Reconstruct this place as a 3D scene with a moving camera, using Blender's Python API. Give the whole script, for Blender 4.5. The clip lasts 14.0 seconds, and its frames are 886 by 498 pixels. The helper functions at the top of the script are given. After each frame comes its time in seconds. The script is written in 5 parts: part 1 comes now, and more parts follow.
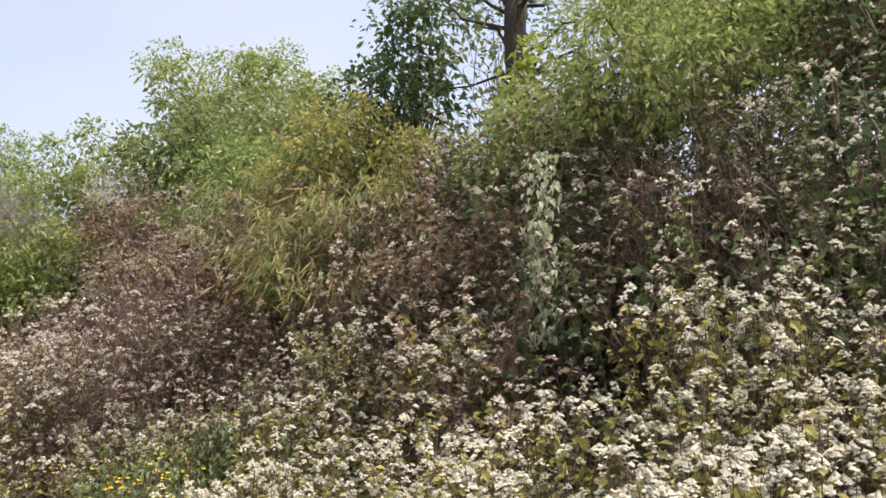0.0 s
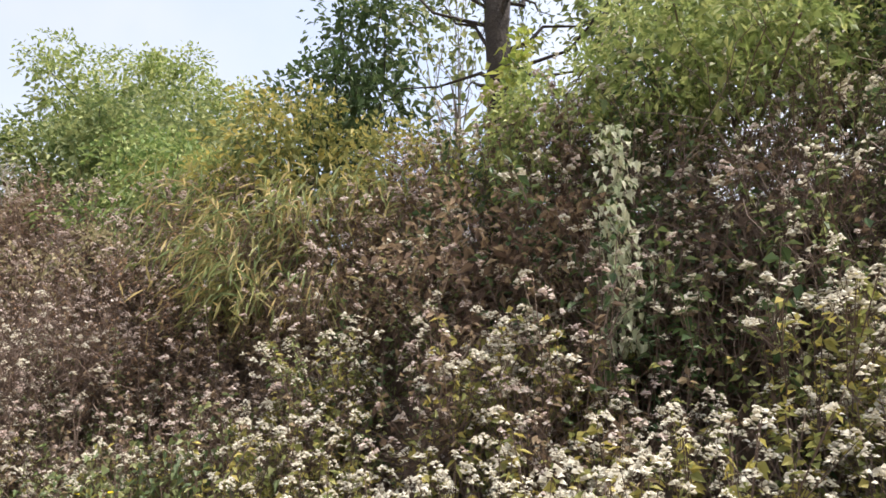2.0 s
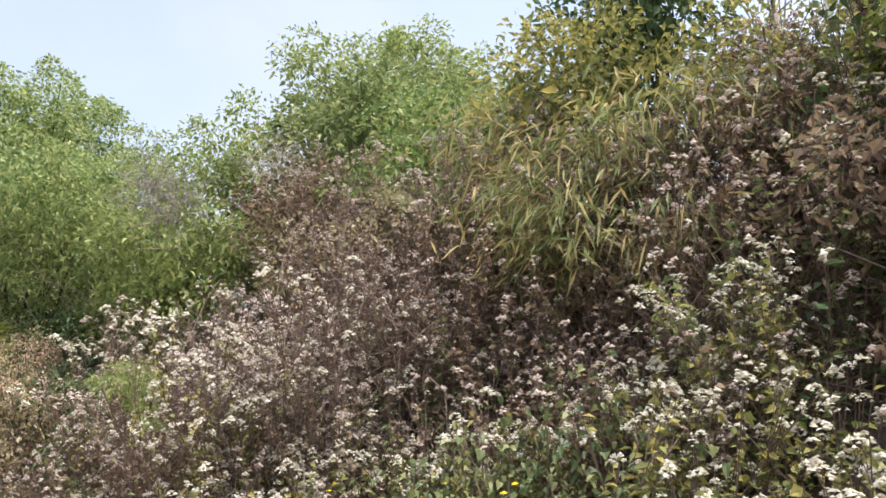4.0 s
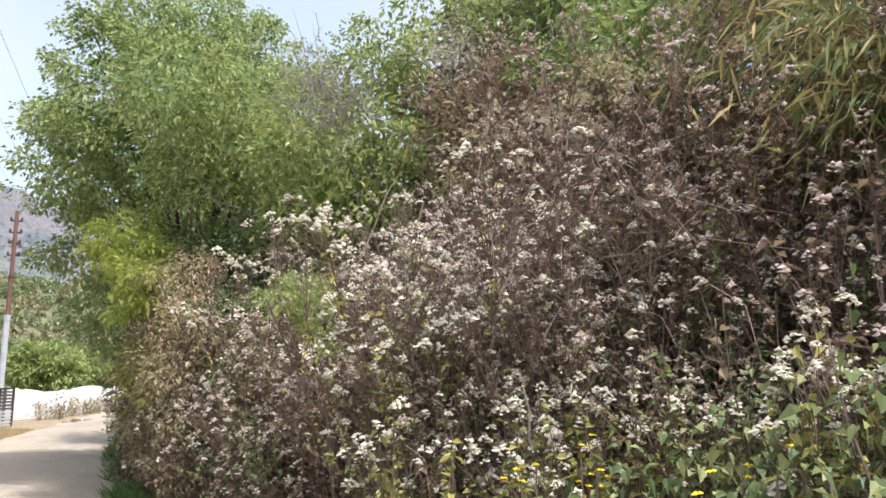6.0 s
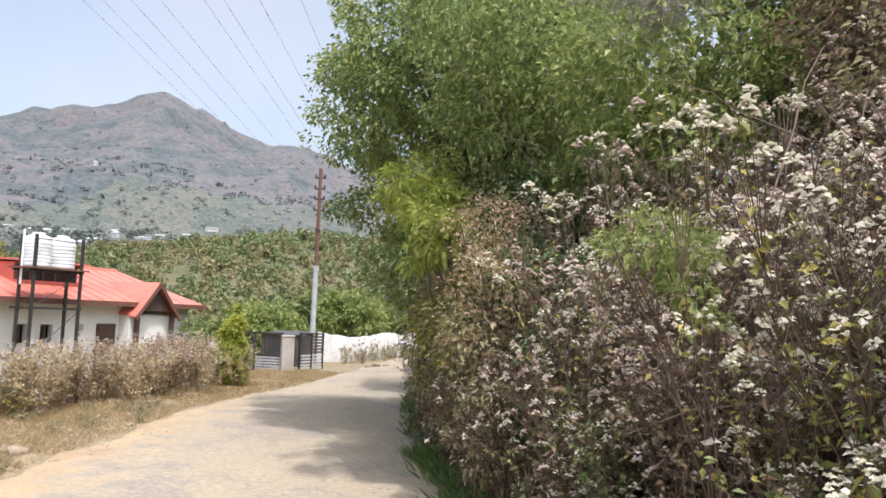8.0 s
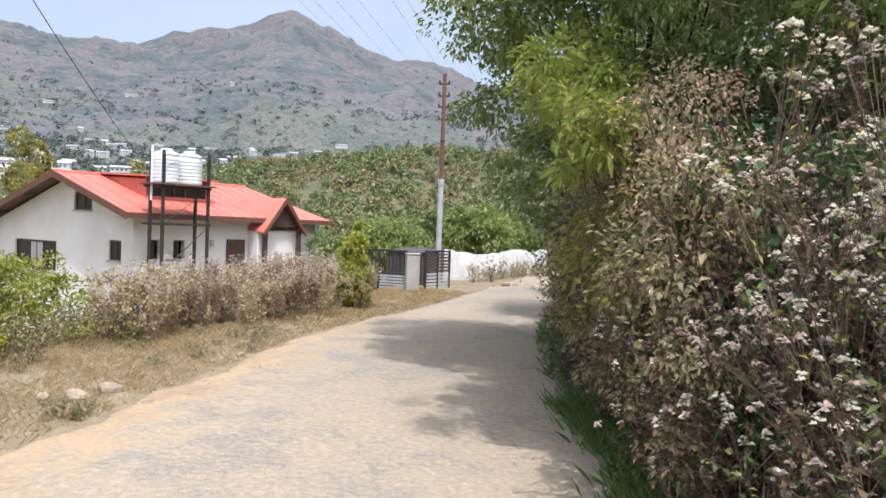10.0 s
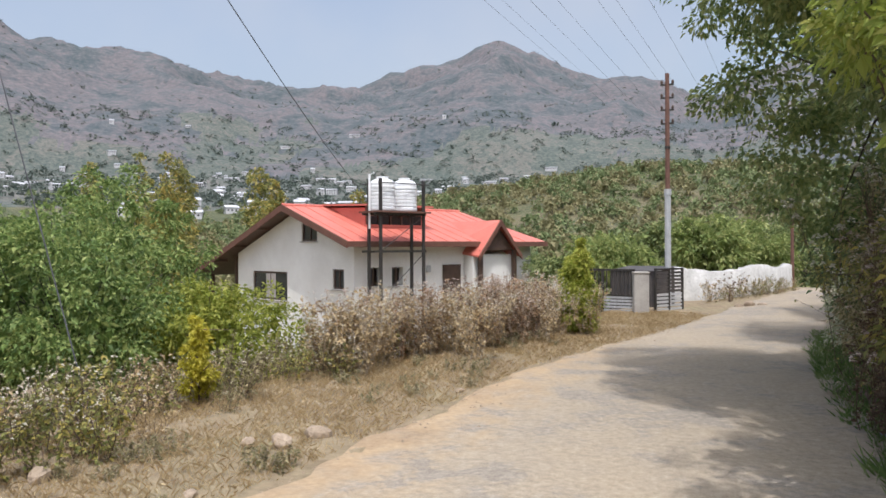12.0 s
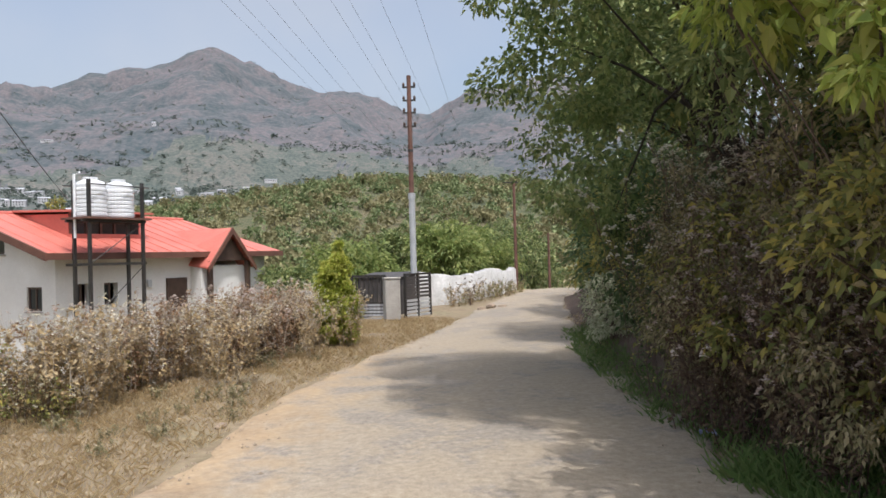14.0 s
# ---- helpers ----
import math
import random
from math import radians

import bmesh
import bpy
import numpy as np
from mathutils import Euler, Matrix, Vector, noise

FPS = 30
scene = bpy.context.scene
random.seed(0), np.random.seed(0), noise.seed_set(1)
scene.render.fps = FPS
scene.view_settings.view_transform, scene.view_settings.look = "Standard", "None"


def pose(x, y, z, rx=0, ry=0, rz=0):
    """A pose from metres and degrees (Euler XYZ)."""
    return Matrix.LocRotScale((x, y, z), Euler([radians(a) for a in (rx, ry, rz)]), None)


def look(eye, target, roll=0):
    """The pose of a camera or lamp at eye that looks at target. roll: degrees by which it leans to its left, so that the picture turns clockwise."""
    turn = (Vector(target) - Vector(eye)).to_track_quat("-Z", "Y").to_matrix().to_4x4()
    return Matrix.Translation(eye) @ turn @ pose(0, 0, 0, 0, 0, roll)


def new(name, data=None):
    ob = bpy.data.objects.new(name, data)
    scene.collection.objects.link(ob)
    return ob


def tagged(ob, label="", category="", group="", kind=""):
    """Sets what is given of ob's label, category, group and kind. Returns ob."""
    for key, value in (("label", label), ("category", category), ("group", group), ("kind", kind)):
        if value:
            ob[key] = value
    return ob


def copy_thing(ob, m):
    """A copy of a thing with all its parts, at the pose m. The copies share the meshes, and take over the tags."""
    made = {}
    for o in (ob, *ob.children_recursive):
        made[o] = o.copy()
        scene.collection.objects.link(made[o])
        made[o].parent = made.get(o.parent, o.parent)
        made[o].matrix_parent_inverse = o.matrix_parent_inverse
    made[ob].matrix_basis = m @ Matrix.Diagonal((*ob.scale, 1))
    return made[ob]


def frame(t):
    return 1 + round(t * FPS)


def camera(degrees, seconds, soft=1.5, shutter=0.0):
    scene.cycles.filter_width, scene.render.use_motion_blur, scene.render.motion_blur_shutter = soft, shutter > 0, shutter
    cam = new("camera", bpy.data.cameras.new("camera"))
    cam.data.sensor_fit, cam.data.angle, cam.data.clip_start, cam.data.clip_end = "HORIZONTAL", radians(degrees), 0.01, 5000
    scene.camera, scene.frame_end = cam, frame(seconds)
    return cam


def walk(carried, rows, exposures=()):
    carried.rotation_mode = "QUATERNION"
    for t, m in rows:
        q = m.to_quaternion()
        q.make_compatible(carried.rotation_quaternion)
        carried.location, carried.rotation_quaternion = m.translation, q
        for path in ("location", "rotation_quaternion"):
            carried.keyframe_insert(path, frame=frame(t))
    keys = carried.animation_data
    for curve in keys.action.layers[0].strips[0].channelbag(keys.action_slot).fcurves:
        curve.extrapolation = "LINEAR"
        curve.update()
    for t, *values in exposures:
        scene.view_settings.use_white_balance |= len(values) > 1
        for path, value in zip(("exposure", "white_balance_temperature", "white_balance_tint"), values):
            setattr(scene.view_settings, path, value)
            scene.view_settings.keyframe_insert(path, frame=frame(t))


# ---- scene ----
cam = camera(60.7, 14.0, soft=1.6)
# seconds, eye, a point looked at, roll
PATH = [
    (0, (2.289, -8.499, 1.628), (3.564, -7.015, 2.043), 0.3),
    (0.5, (2.249, -8.189, 1.597), (3.745, -6.976, 2.139), 0.1),
    (1, (2.280, -7.805, 1.554), (3.767, -6.602, 2.138), -2.3),
    (1.5, (2.270, -7.502, 1.530), (3.763, -6.311, 2.122), -1.2),
    (2, (2.285, -7.178, 1.519), (3.774, -5.953, 2.049), 0.4),
    (2.5, (2.312, -6.817, 1.512), (3.540, -5.314, 1.998), -2.9),
    (2.7, (2.323, -6.694, 1.523), (3.481, -5.140, 2.017), -2.7),
    (4.8, (2.590, -5.256, 1.498), (3.513, -3.534, 1.928), 0.4),
    (5, (2.625, -5.119, 1.486), (3.469, -3.351, 1.891), 0.6),
    (5.5, (2.731, -4.770, 1.490), (3.532, -2.972, 1.840), -0.2),
    (6, (2.729, -4.456, 1.502), (3.446, -2.618, 1.825), 0.2),
    (6.1, (2.726, -4.389, 1.502), (3.414, -2.536, 1.813), 0.6),
    (6.5, (2.714, -4.106, 1.500), (3.012, -2.140, 1.717), 1.5),
    (7, (2.726, -3.781, 1.599), (2.596, -1.796, 1.809), 2.4),
    (7.5, (2.677, -3.451, 1.617), (2.611, -1.466, 1.849), 2.9),
    (8, (2.635, -3.094, 1.594), (2.658, -1.102, 1.779), 2.1),
    (8.2, (2.619, -2.944, 1.566), (2.629, -0.950, 1.730), 1.9),
    (10.3, (2.378, -1.229, 1.668), (2.053, 0.744, 1.607), 1.8),
    (10.5, (2.357, -1.100, 1.672), (2.024, 0.872, 1.620), 1.1),
    (11, (2.298, -0.752, 1.604), (1.816, 1.189, 1.576), -0.6),
    (11.5, (2.157, -0.467, 1.592), (1.629, 1.462, 1.575), -1.3),
    (12, (1.905, -0.230, 1.576), (1.072, 1.588, 1.574), -0.3),
    (12.5, (1.666, 0.062, 1.501), (0.563, 1.730, 1.485), -1.0),
    (13, (1.397, 0.308, 1.477), (0.372, 2.025, 1.453), -1.1),
    (13.5, (1.164, 0.567, 1.497), (0.595, 2.485, 1.487), -1.5),
    (14, (1.035, 0.890, 1.445), (0.904, 2.885, 1.464), -1.6),
]
walk(cam, [(t, look(eye, target, roll)) for t, eye, target, roll in PATH], exposures=((0.0, 1.0, 6450, 14), (0.5, 1.25, 6450, 14), (2.5, 1.15, 6400, 14), (5.0, 1.2, 6000, 13), (6.2, 1.15, 6000, 12), (7.0, 0.58, 6000, 12), (7.5, 0.62, 6000, 12), (8.0, 0.84, 6100, 12), (11.0, 0.58, 5800, 12), (12.5, 0.36, 6050, 12), (14.0, 0.38, 6050, 12)))

# ---- daylight: hazy sky, high sun over the bank ----
SUN = Vector((0.20, -0.34, 0.91)).normalized()
world = bpy.data.worlds.new("sky")
scene.world = world
world.use_nodes = True
wt = world.node_tree
sky = wt.nodes.new("ShaderNodeTexSky")
sky.sky_type, sky.sun_disc = "NISHITA", False
sky.sun_elevation, sky.sun_rotation = math.asin(SUN.z), math.atan2(SUN.x, SUN.y)
sky.dust_density, sky.air_density, sky.ozone_density = 5.0, 1.2, 1.0
wt.nodes["Background"].inputs["Strength"].default_value = 0.15
# thin high haze: paler veils drifting over the blue
veil = wt.nodes.new("ShaderNodeTexNoise")
veil.inputs["Scale"].default_value, veil.inputs["Detail"].default_value = 2.2, 6
coord = wt.nodes.new("ShaderNodeTexCoord")
wt.links.new(coord.outputs["Generated"], veil.inputs["Vector"])
thin = wt.nodes.new("ShaderNodeMapRange")
for k, q in (("From Min", 0.35), ("From Max", 0.75), ("To Min", 0.70), ("To Max", 0.22)):
    thin.inputs[k].default_value = q
wt.links.new(veil.outputs["Fac"], thin.inputs["Value"])
pale = wt.nodes.new("ShaderNodeHueSaturation")
pale.inputs["Value"].default_value = 0.98
wt.links.new(thin.outputs["Result"], pale.inputs["Saturation"])
wt.links.new(sky.outputs["Color"], pale.inputs["Color"])
wt.links.new(pale.outputs["Color"], wt.nodes["Background"].inputs["Color"])
sun = new("sun", bpy.data.lights.new("sun", "SUN"))
sun.data.energy, sun.data.angle, sun.data.color = 2.55, radians(0.7), (1.0, 0.95, 0.87)
sun.matrix_world = look(SUN * 60, (0, 0, 0))


# ---- materials ----
class Nodes:
    def __init__(self, name):
        self.m = bpy.data.materials.new(name)
        self.m.use_nodes = True
        self.t = self.m.node_tree
        self.p = self.t.nodes["Principled BSDF"]
        self.pos = self.t.nodes.new("ShaderNodeNewGeometry")

    def add(self, kind, **values):
        n = self.t.nodes.new(kind)
        for k, v in values.items():
            n.inputs[k].default_value = v
        return n

    def link(self, a, b):
        self.t.links.new(a, b)

    def noise(self, scale, detail=5, source=None, rough=0.6):
        n = self.add("ShaderNodeTexNoise", Scale=scale, Detail=detail, Roughness=rough)
        self.link(source or self.pos.outputs["Position"], n.inputs["Vector"])
        return n.outputs["Fac"]

    def ramp(self, fac, *stops):
        n = self.t.nodes.new("ShaderNodeValToRGB")
        e = n.color_ramp.elements
        while len(e) < len(stops):
            e.new(0.5)
        for el, (at, c) in zip(e, stops):
            el.position, el.color = at, (*c, 1) if len(c) == 3 else c
        self.link(fac, n.inputs["Fac"])
        return n.outputs["Color"]

    def mix(self, fac, a, b, mode="MIX"):
        n = self.t.nodes.new("ShaderNodeMix")
        n.data_type, n.blend_type = "RGBA", mode
        for s, v in ((n.inputs[0], fac), (n.inputs[6], a), (n.inputs[7], b)):
            if isinstance(v, (int, float)):
                s.default_value = v
            elif isinstance(v, tuple):
                s.default_value = (*v, 1)
            else:
                self.link(v, s)
        return n.outputs[2]

    def bump(self, height, strength, distance):
        n = self.add("ShaderNodeBump", Strength=strength, Distance=distance)
        self.link(height, n.inputs["Height"])
        self.link(n.outputs["Normal"], self.p.inputs["Normal"])

    def done(self, colour, rough=0.7, metal=0.0):
        if isinstance(colour, tuple):
            self.p.inputs["Base Color"].default_value = (*colour, 1)
        else:
            self.link(colour, self.p.inputs["Base Color"])
        self.p.inputs["Roughness"].default_value = rough
        self.p.inputs["Metallic"].default_value = metal
        return self.m


def leaf_material(name, a, b, c, glow=0.35, rough=0.5):
    """Leaves: each its own tint, with some light passing through."""
    n = Nodes(name)
    patch = n.noise(1.3, 3)
    fac = n.add("ShaderNodeMath")
    fac.operation = "MULTIPLY_ADD"
    n.link(patch, fac.inputs[0])
    fac.inputs[1].default_value = 0.6
    sub = n.add("ShaderNodeMath")
    sub.operation = "MULTIPLY_ADD"
    n.link(n.pos.outputs["Random Per Island"], sub.inputs[0])
    sub.inputs[1].default_value, sub.inputs[2].default_value = 0.8, -0.2
    n.link(sub.outputs[0], fac.inputs[2])
    col = n.ramp(fac.outputs[0], (0.1, a), (0.5, b), (0.9, c))
    m = n.done(col, rough)
    n.p.inputs["Specular IOR Level"].default_value = 0.3
    tr = n.add("ShaderNodeBsdfTranslucent")
    n.link(col, tr.inputs["Color"])
    ms = n.add("ShaderNodeMixShader", Fac=glow)
    n.link(n.p.outputs[0], ms.inputs[1])
    n.link(tr.outputs[0], ms.inputs[2])
    n.link(ms.outputs[0], n.t.nodes["Material Output"].inputs["Surface"])
    return m


def surface(name, a, b, scale, rough=0.8, bump=0.3, dist=0.01, fine=60.0, metal=0.0):
    """A plain weathered surface: two tones in blotches, grain and fine relief."""
    n = Nodes(name)
    big, small = n.noise(scale, 6), n.noise(fine, 4)
    col = n.mix(0.25, n.ramp(big, (0.3, a), (0.7, b)), n.ramp(small, (0.3, tuple(x * 0.6 for x in a)), (0.7, tuple(min(1, x * 1.25) for x in b))))
    n.bump(small, bump, dist)
    return n.done(col, rough, metal)


M = {}
M["leaf_bright"] = leaf_material("leaf_bright", (0.145, 0.20, 0.06), (0.26, 0.32, 0.10), (0.42, 0.44, 0.17), 0.45)
M["leaf_mid"] = leaf_material("leaf_mid", (0.095, 0.14, 0.048), (0.185, 0.23, 0.085), (0.35, 0.37, 0.15))
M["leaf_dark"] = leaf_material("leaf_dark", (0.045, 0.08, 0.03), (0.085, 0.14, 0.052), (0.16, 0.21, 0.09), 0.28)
M["leaf_yellow"] = leaf_material("leaf_yellow", (0.24, 0.31, 0.06), (0.36, 0.42, 0.09), (0.50, 0.50, 0.15), 0.45)
M["leaf_weed"] = leaf_material("leaf_weed", (0.15, 0.175, 0.055), (0.28, 0.285, 0.095), (0.52, 0.43, 0.12), 0.42, 0.6)
M["leaf_dry"] = leaf_material("leaf_dry", (0.09, 0.058, 0.042), (0.18, 0.125, 0.085), (0.33, 0.25, 0.15), 0.35, 0.85)
M["leaf_bamboo"] = leaf_material("leaf_bamboo", (0.13, 0.18, 0.065), (0.25, 0.27, 0.10), (0.48, 0.38, 0.16), 0.4, 0.6)
M["leaf_orchard"] = leaf_material("leaf_orchard", (0.085, 0.14, 0.04), (0.185, 0.265, 0.075), (0.38, 0.43, 0.15), 0.38)
M["leaf_road"] = leaf_material("leaf_road", (0.12, 0.18, 0.06), (0.24, 0.31, 0.11), (0.45, 0.47, 0.19), 0.45)
M["leaf_creeper"] = leaf_material("leaf_creeper", (0.065, 0.10, 0.04), (0.13, 0.17, 0.066), (0.27, 0.28, 0.11), 0.32)
M["leaf_conifer"] = leaf_material("leaf_conifer", (0.24, 0.29, 0.045), (0.38, 0.42, 0.07), (0.52, 0.50, 0.12), 0.4)
M["leaf_gold"] = leaf_material("leaf_gold", (0.36, 0.34, 0.03), (0.52, 0.47, 0.05), (0.64, 0.57, 0.10), 0.45)
M["leaf_hedge"] = leaf_material("leaf_hedge", (0.15, 0.185, 0.03), (0.28, 0.32, 0.05), (0.45, 0.45, 0.10), 0.42)
M["leaf_russet"] = leaf_material("leaf_russet", (0.20, 0.115, 0.065), (0.34, 0.21, 0.125), (0.48, 0.34, 0.21), 0.35, 0.85)
M["leaf_dust"] = leaf_material("leaf_dust", (0.18, 0.175, 0.085), (0.31, 0.275, 0.15), (0.48, 0.41, 0.25), 0.42, 0.8)
M["leaf_pink"] = leaf_material("leaf_pink", (0.30, 0.18, 0.13), (0.46, 0.31, 0.23), (0.60, 0.46, 0.34), 0.35, 0.8)
M["leaf_straw"] = leaf_material("leaf_straw", (0.33, 0.235, 0.12), (0.47, 0.355, 0.19), (0.60, 0.49, 0.31), 0.3, 0.85)
M["leaf_grass"] = leaf_material("leaf_grass", (0.09, 0.16, 0.045), (0.16, 0.25, 0.075), (0.26, 0.33, 0.12), 0.42, 0.6)
M["leaf_pale"] = leaf_material("leaf_pale", (0.33, 0.38, 0.22), (0.48, 0.50, 0.34), (0.62, 0.60, 0.44), 0.35, 0.7)
M["flower"] = leaf_material("flower", (0.43, 0.39, 0.29), (0.56, 0.52, 0.41), (0.70, 0.67, 0.57), 0.3, 0.9)
M["flower_dry"] = leaf_material("flower_dry", (0.32, 0.24, 0.20), (0.47, 0.38, 0.33), (0.62, 0.55, 0.48), 0.3, 0.9)
M["flower_yellow"] = leaf_material("flower_yellow", (0.75, 0.52, 0.01), (0.85, 0.68, 0.02), (0.9, 0.78, 0.05), 0.3, 0.7)
# far trees: leaf green shifted to grey-blue, haze painted into the tint
M["leaf_hazed"] = leaf_material("leaf_hazed", (0.075, 0.098, 0.085), (0.108, 0.132, 0.110), (0.150, 0.165, 0.140), 0.3, 0.9)
M["leaf_far"] = leaf_material("leaf_far", (0.11, 0.15, 0.065), (0.18, 0.225, 0.095), (0.28, 0.30, 0.15), 0.2, 0.8)
M["leaf_scrub"] = leaf_material("leaf_scrub", (0.155, 0.15, 0.07), (0.24, 0.22, 0.11), (0.33, 0.295, 0.16), 0.2, 0.9)
M["stem"] = surface("stem", (0.075, 0.048, 0.036), (0.17, 0.12, 0.088), 9, 0.85, 0.3, 0.003)
M["stem_pale"] = surface("stem_pale", (0.30, 0.26, 0.21), (0.46, 0.41, 0.34), 9, 0.85, 0.3, 0.003)
M["stem_grey"] = surface("stem_grey", (0.15, 0.13, 0.12), (0.27, 0.24, 0.215), 9, 0.85, 0.3, 0.003)
M["bark"] = surface("bark", (0.022, 0.018, 0.016), (0.06, 0.047, 0.039), 6, 0.95, 1.0, 0.02, 30)
M["bark_pale"] = surface("bark_pale", (0.20, 0.17, 0.14), (0.36, 0.32, 0.27), 5, 0.9, 0.7, 0.01, 35)
M["plaster"] = surface("plaster", (0.66, 0.64, 0.60), (0.80, 0.79, 0.76), 0.9, 0.85, 0.15, 0.004, 45)
M["plaster_lime"] = surface("plaster_lime", (0.34, 0.33, 0.31), (0.58, 0.57, 0.55), 2.2, 0.9, 0.5, 0.02, 14)
M["roof_red"] = surface("roof_red", (0.50, 0.13, 0.095), (0.62, 0.20, 0.15), 1.2, 0.45, 0.1, 0.004, 25)
M["roof_edge"] = surface("roof_edge", (0.10, 0.045, 0.03), (0.17, 0.075, 0.05), 3, 0.7, 0.2, 0.003)
M["wood_dark"] = surface("wood_dark", (0.05, 0.03, 0.022), (0.10, 0.06, 0.042), 5, 0.6, 0.2, 0.003)
M["steel_black"] = surface("steel_black", (0.02, 0.02, 0.02), (0.05, 0.042, 0.036), 6, 0.5, 0.1, 0.002)
M["rust"] = surface("rust", (0.10, 0.05, 0.036), (0.19, 0.095, 0.068), 5, 0.8, 0.3, 0.003)
M["steel_grey"] = surface("steel_grey", (0.34, 0.35, 0.36), (0.50, 0.51, 0.52), 3, 0.55, 0.2, 0.003)
M["concrete"] = surface("concrete", (0.30, 0.28, 0.25), (0.46, 0.43, 0.39), 3, 0.9, 0.4, 0.006, 40)
M["tin"] = surface("tin", (0.035, 0.035, 0.04), (0.10, 0.085, 0.075), 3, 0.6, 0.2, 0.004)
M["tank"] = surface("tank", (0.74, 0.75, 0.76), (0.84, 0.85, 0.86), 3, 0.4, 0.05, 0.002)
M["wire"] = surface("wire", (0.13, 0.13, 0.14), (0.22, 0.22, 0.23), 3, 0.5, 0.1, 0.001)
M["cable"] = surface("cable", (0.035, 0.035, 0.04), (0.07, 0.07, 0.075), 3, 0.6, 0.1, 0.001)
M["stone"] = surface("stone", (0.25, 0.19, 0.135), (0.42, 0.335, 0.25), 7, 0.95, 0.7, 0.02, 40)
M["curtain"] = surface("curtain", (0.42, 0.38, 0.36), (0.55, 0.50, 0.47), 5, 0.9, 0.2, 0.004)
M["wall_far"] = surface("wall_far", (0.40, 0.39, 0.39), (0.58, 0.57, 0.57), 0.1, 0.9, 0.1, 0.01)
M["roof_far"] = surface("roof_far", (0.36, 0.36, 0.38), (0.62, 0.63, 0.66), 0.1, 0.7, 0.1, 0.01)
g = Nodes("glass_dark")
M["glass"] = g.done((0.035, 0.036, 0.04), 0.08)


def ground_materials():
    n = Nodes("verge_soil")
    blot, fine, mid = n.noise(0.8, 5), n.noise(45, 4), n.noise(7, 5)
    col = n.mix(0.5, n.ramp(blot, (0.3, (0.185, 0.135, 0.082)), (0.5, (0.26, 0.20, 0.12)), (0.68, (0.20, 0.18, 0.095))), n.ramp(mid, (0.34, (0.12, 0.088, 0.055)), (0.66, (0.34, 0.275, 0.18))))
    n.bump(fine, 0.6, 0.02)
    M["verge_soil"] = n.done(col, 0.95)
    n = Nodes("bank_soil")
    blot, fine = n.noise(1.7, 5), n.noise(30, 4)
    col = n.ramp(blot, (0.3, (0.075, 0.05, 0.035)), (0.6, (0.14, 0.095, 0.065)), (0.8, (0.11, 0.10, 0.05)))
    n.bump(fine, 0.8, 0.03)
    M["bank_soil"] = n.done(col, 0.95)
    # mountain slopes: distance haze is mixed into these base colours as blue-grey
    n = Nodes("hazed_mountain")
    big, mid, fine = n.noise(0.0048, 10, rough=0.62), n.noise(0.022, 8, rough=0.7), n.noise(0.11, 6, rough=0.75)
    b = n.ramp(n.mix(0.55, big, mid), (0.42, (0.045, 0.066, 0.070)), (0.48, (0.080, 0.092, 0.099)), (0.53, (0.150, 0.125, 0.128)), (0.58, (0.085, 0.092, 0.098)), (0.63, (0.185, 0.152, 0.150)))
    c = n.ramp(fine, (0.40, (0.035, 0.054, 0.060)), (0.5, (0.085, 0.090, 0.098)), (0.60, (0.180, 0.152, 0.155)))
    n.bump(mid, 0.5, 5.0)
    M["hazed_mountain"] = n.done(n.mix(0.36, b, c), 0.95)
    # valley floor: greens greyed and blued so the colour carries the haze
    n = Nodes("hazed_fields")
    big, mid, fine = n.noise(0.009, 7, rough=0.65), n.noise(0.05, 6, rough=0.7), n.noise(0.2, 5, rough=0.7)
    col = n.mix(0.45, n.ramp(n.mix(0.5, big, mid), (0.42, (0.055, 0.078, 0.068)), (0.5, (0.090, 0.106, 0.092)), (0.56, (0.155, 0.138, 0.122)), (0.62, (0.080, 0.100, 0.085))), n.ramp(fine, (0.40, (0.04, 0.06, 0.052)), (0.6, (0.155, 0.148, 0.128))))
    n.bump(fine, 0.6, 1.5)
    M["hazed_fields"] = n.done(col, 0.95)
    n = Nodes("valley_scrub")
    mid, fine = n.noise(0.03, 7, rough=0.65), n.noise(0.5, 6, rough=0.7)
    col = n.mix(0.5, n.ramp(mid, (0.36, (0.055, 0.08, 0.033)), (0.5, (0.11, 0.12, 0.055)), (0.60, (0.185, 0.15, 0.085))), n.ramp(fine, (0.42, (0.025, 0.042, 0.016)), (0.58, (0.15, 0.135, 0.07))))
    n.bump(fine, 1.0, 1.0)
    M["valley_scrub"] = n.done(col, 0.95)
    n = Nodes("road_surface")
    big, mid, fine, grit = n.noise(0.42, 6, rough=0.65), n.noise(2.1, 7, rough=0.7), n.noise(17, 6, rough=0.7), n.noise(120, 4)
    tar = n.ramp(fine, (0.3, (0.15, 0.128, 0.105)), (0.5, (0.235, 0.203, 0.165)), (0.68, (0.36, 0.31, 0.25)))
    sand = n.ramp(fine, (0.3, (0.25, 0.195, 0.13)), (0.55, (0.36, 0.29, 0.20)), (0.75, (0.46, 0.385, 0.28)))
    both = n.add("ShaderNodeMath")
    both.operation = "MULTIPLY_ADD"
    n.link(mid, both.inputs[0])
    both.inputs[1].default_value = 0.85
    n.link(big, both.inputs[2])
    worn = n.ramp(both.outputs[0], (0.76, (1.0, 1.0, 1.0)), (0.94, (0.7, 0.7, 0.7)), (1.08, (0.1, 0.1, 0.1)))
    col = n.mix(worn, tar, sand)
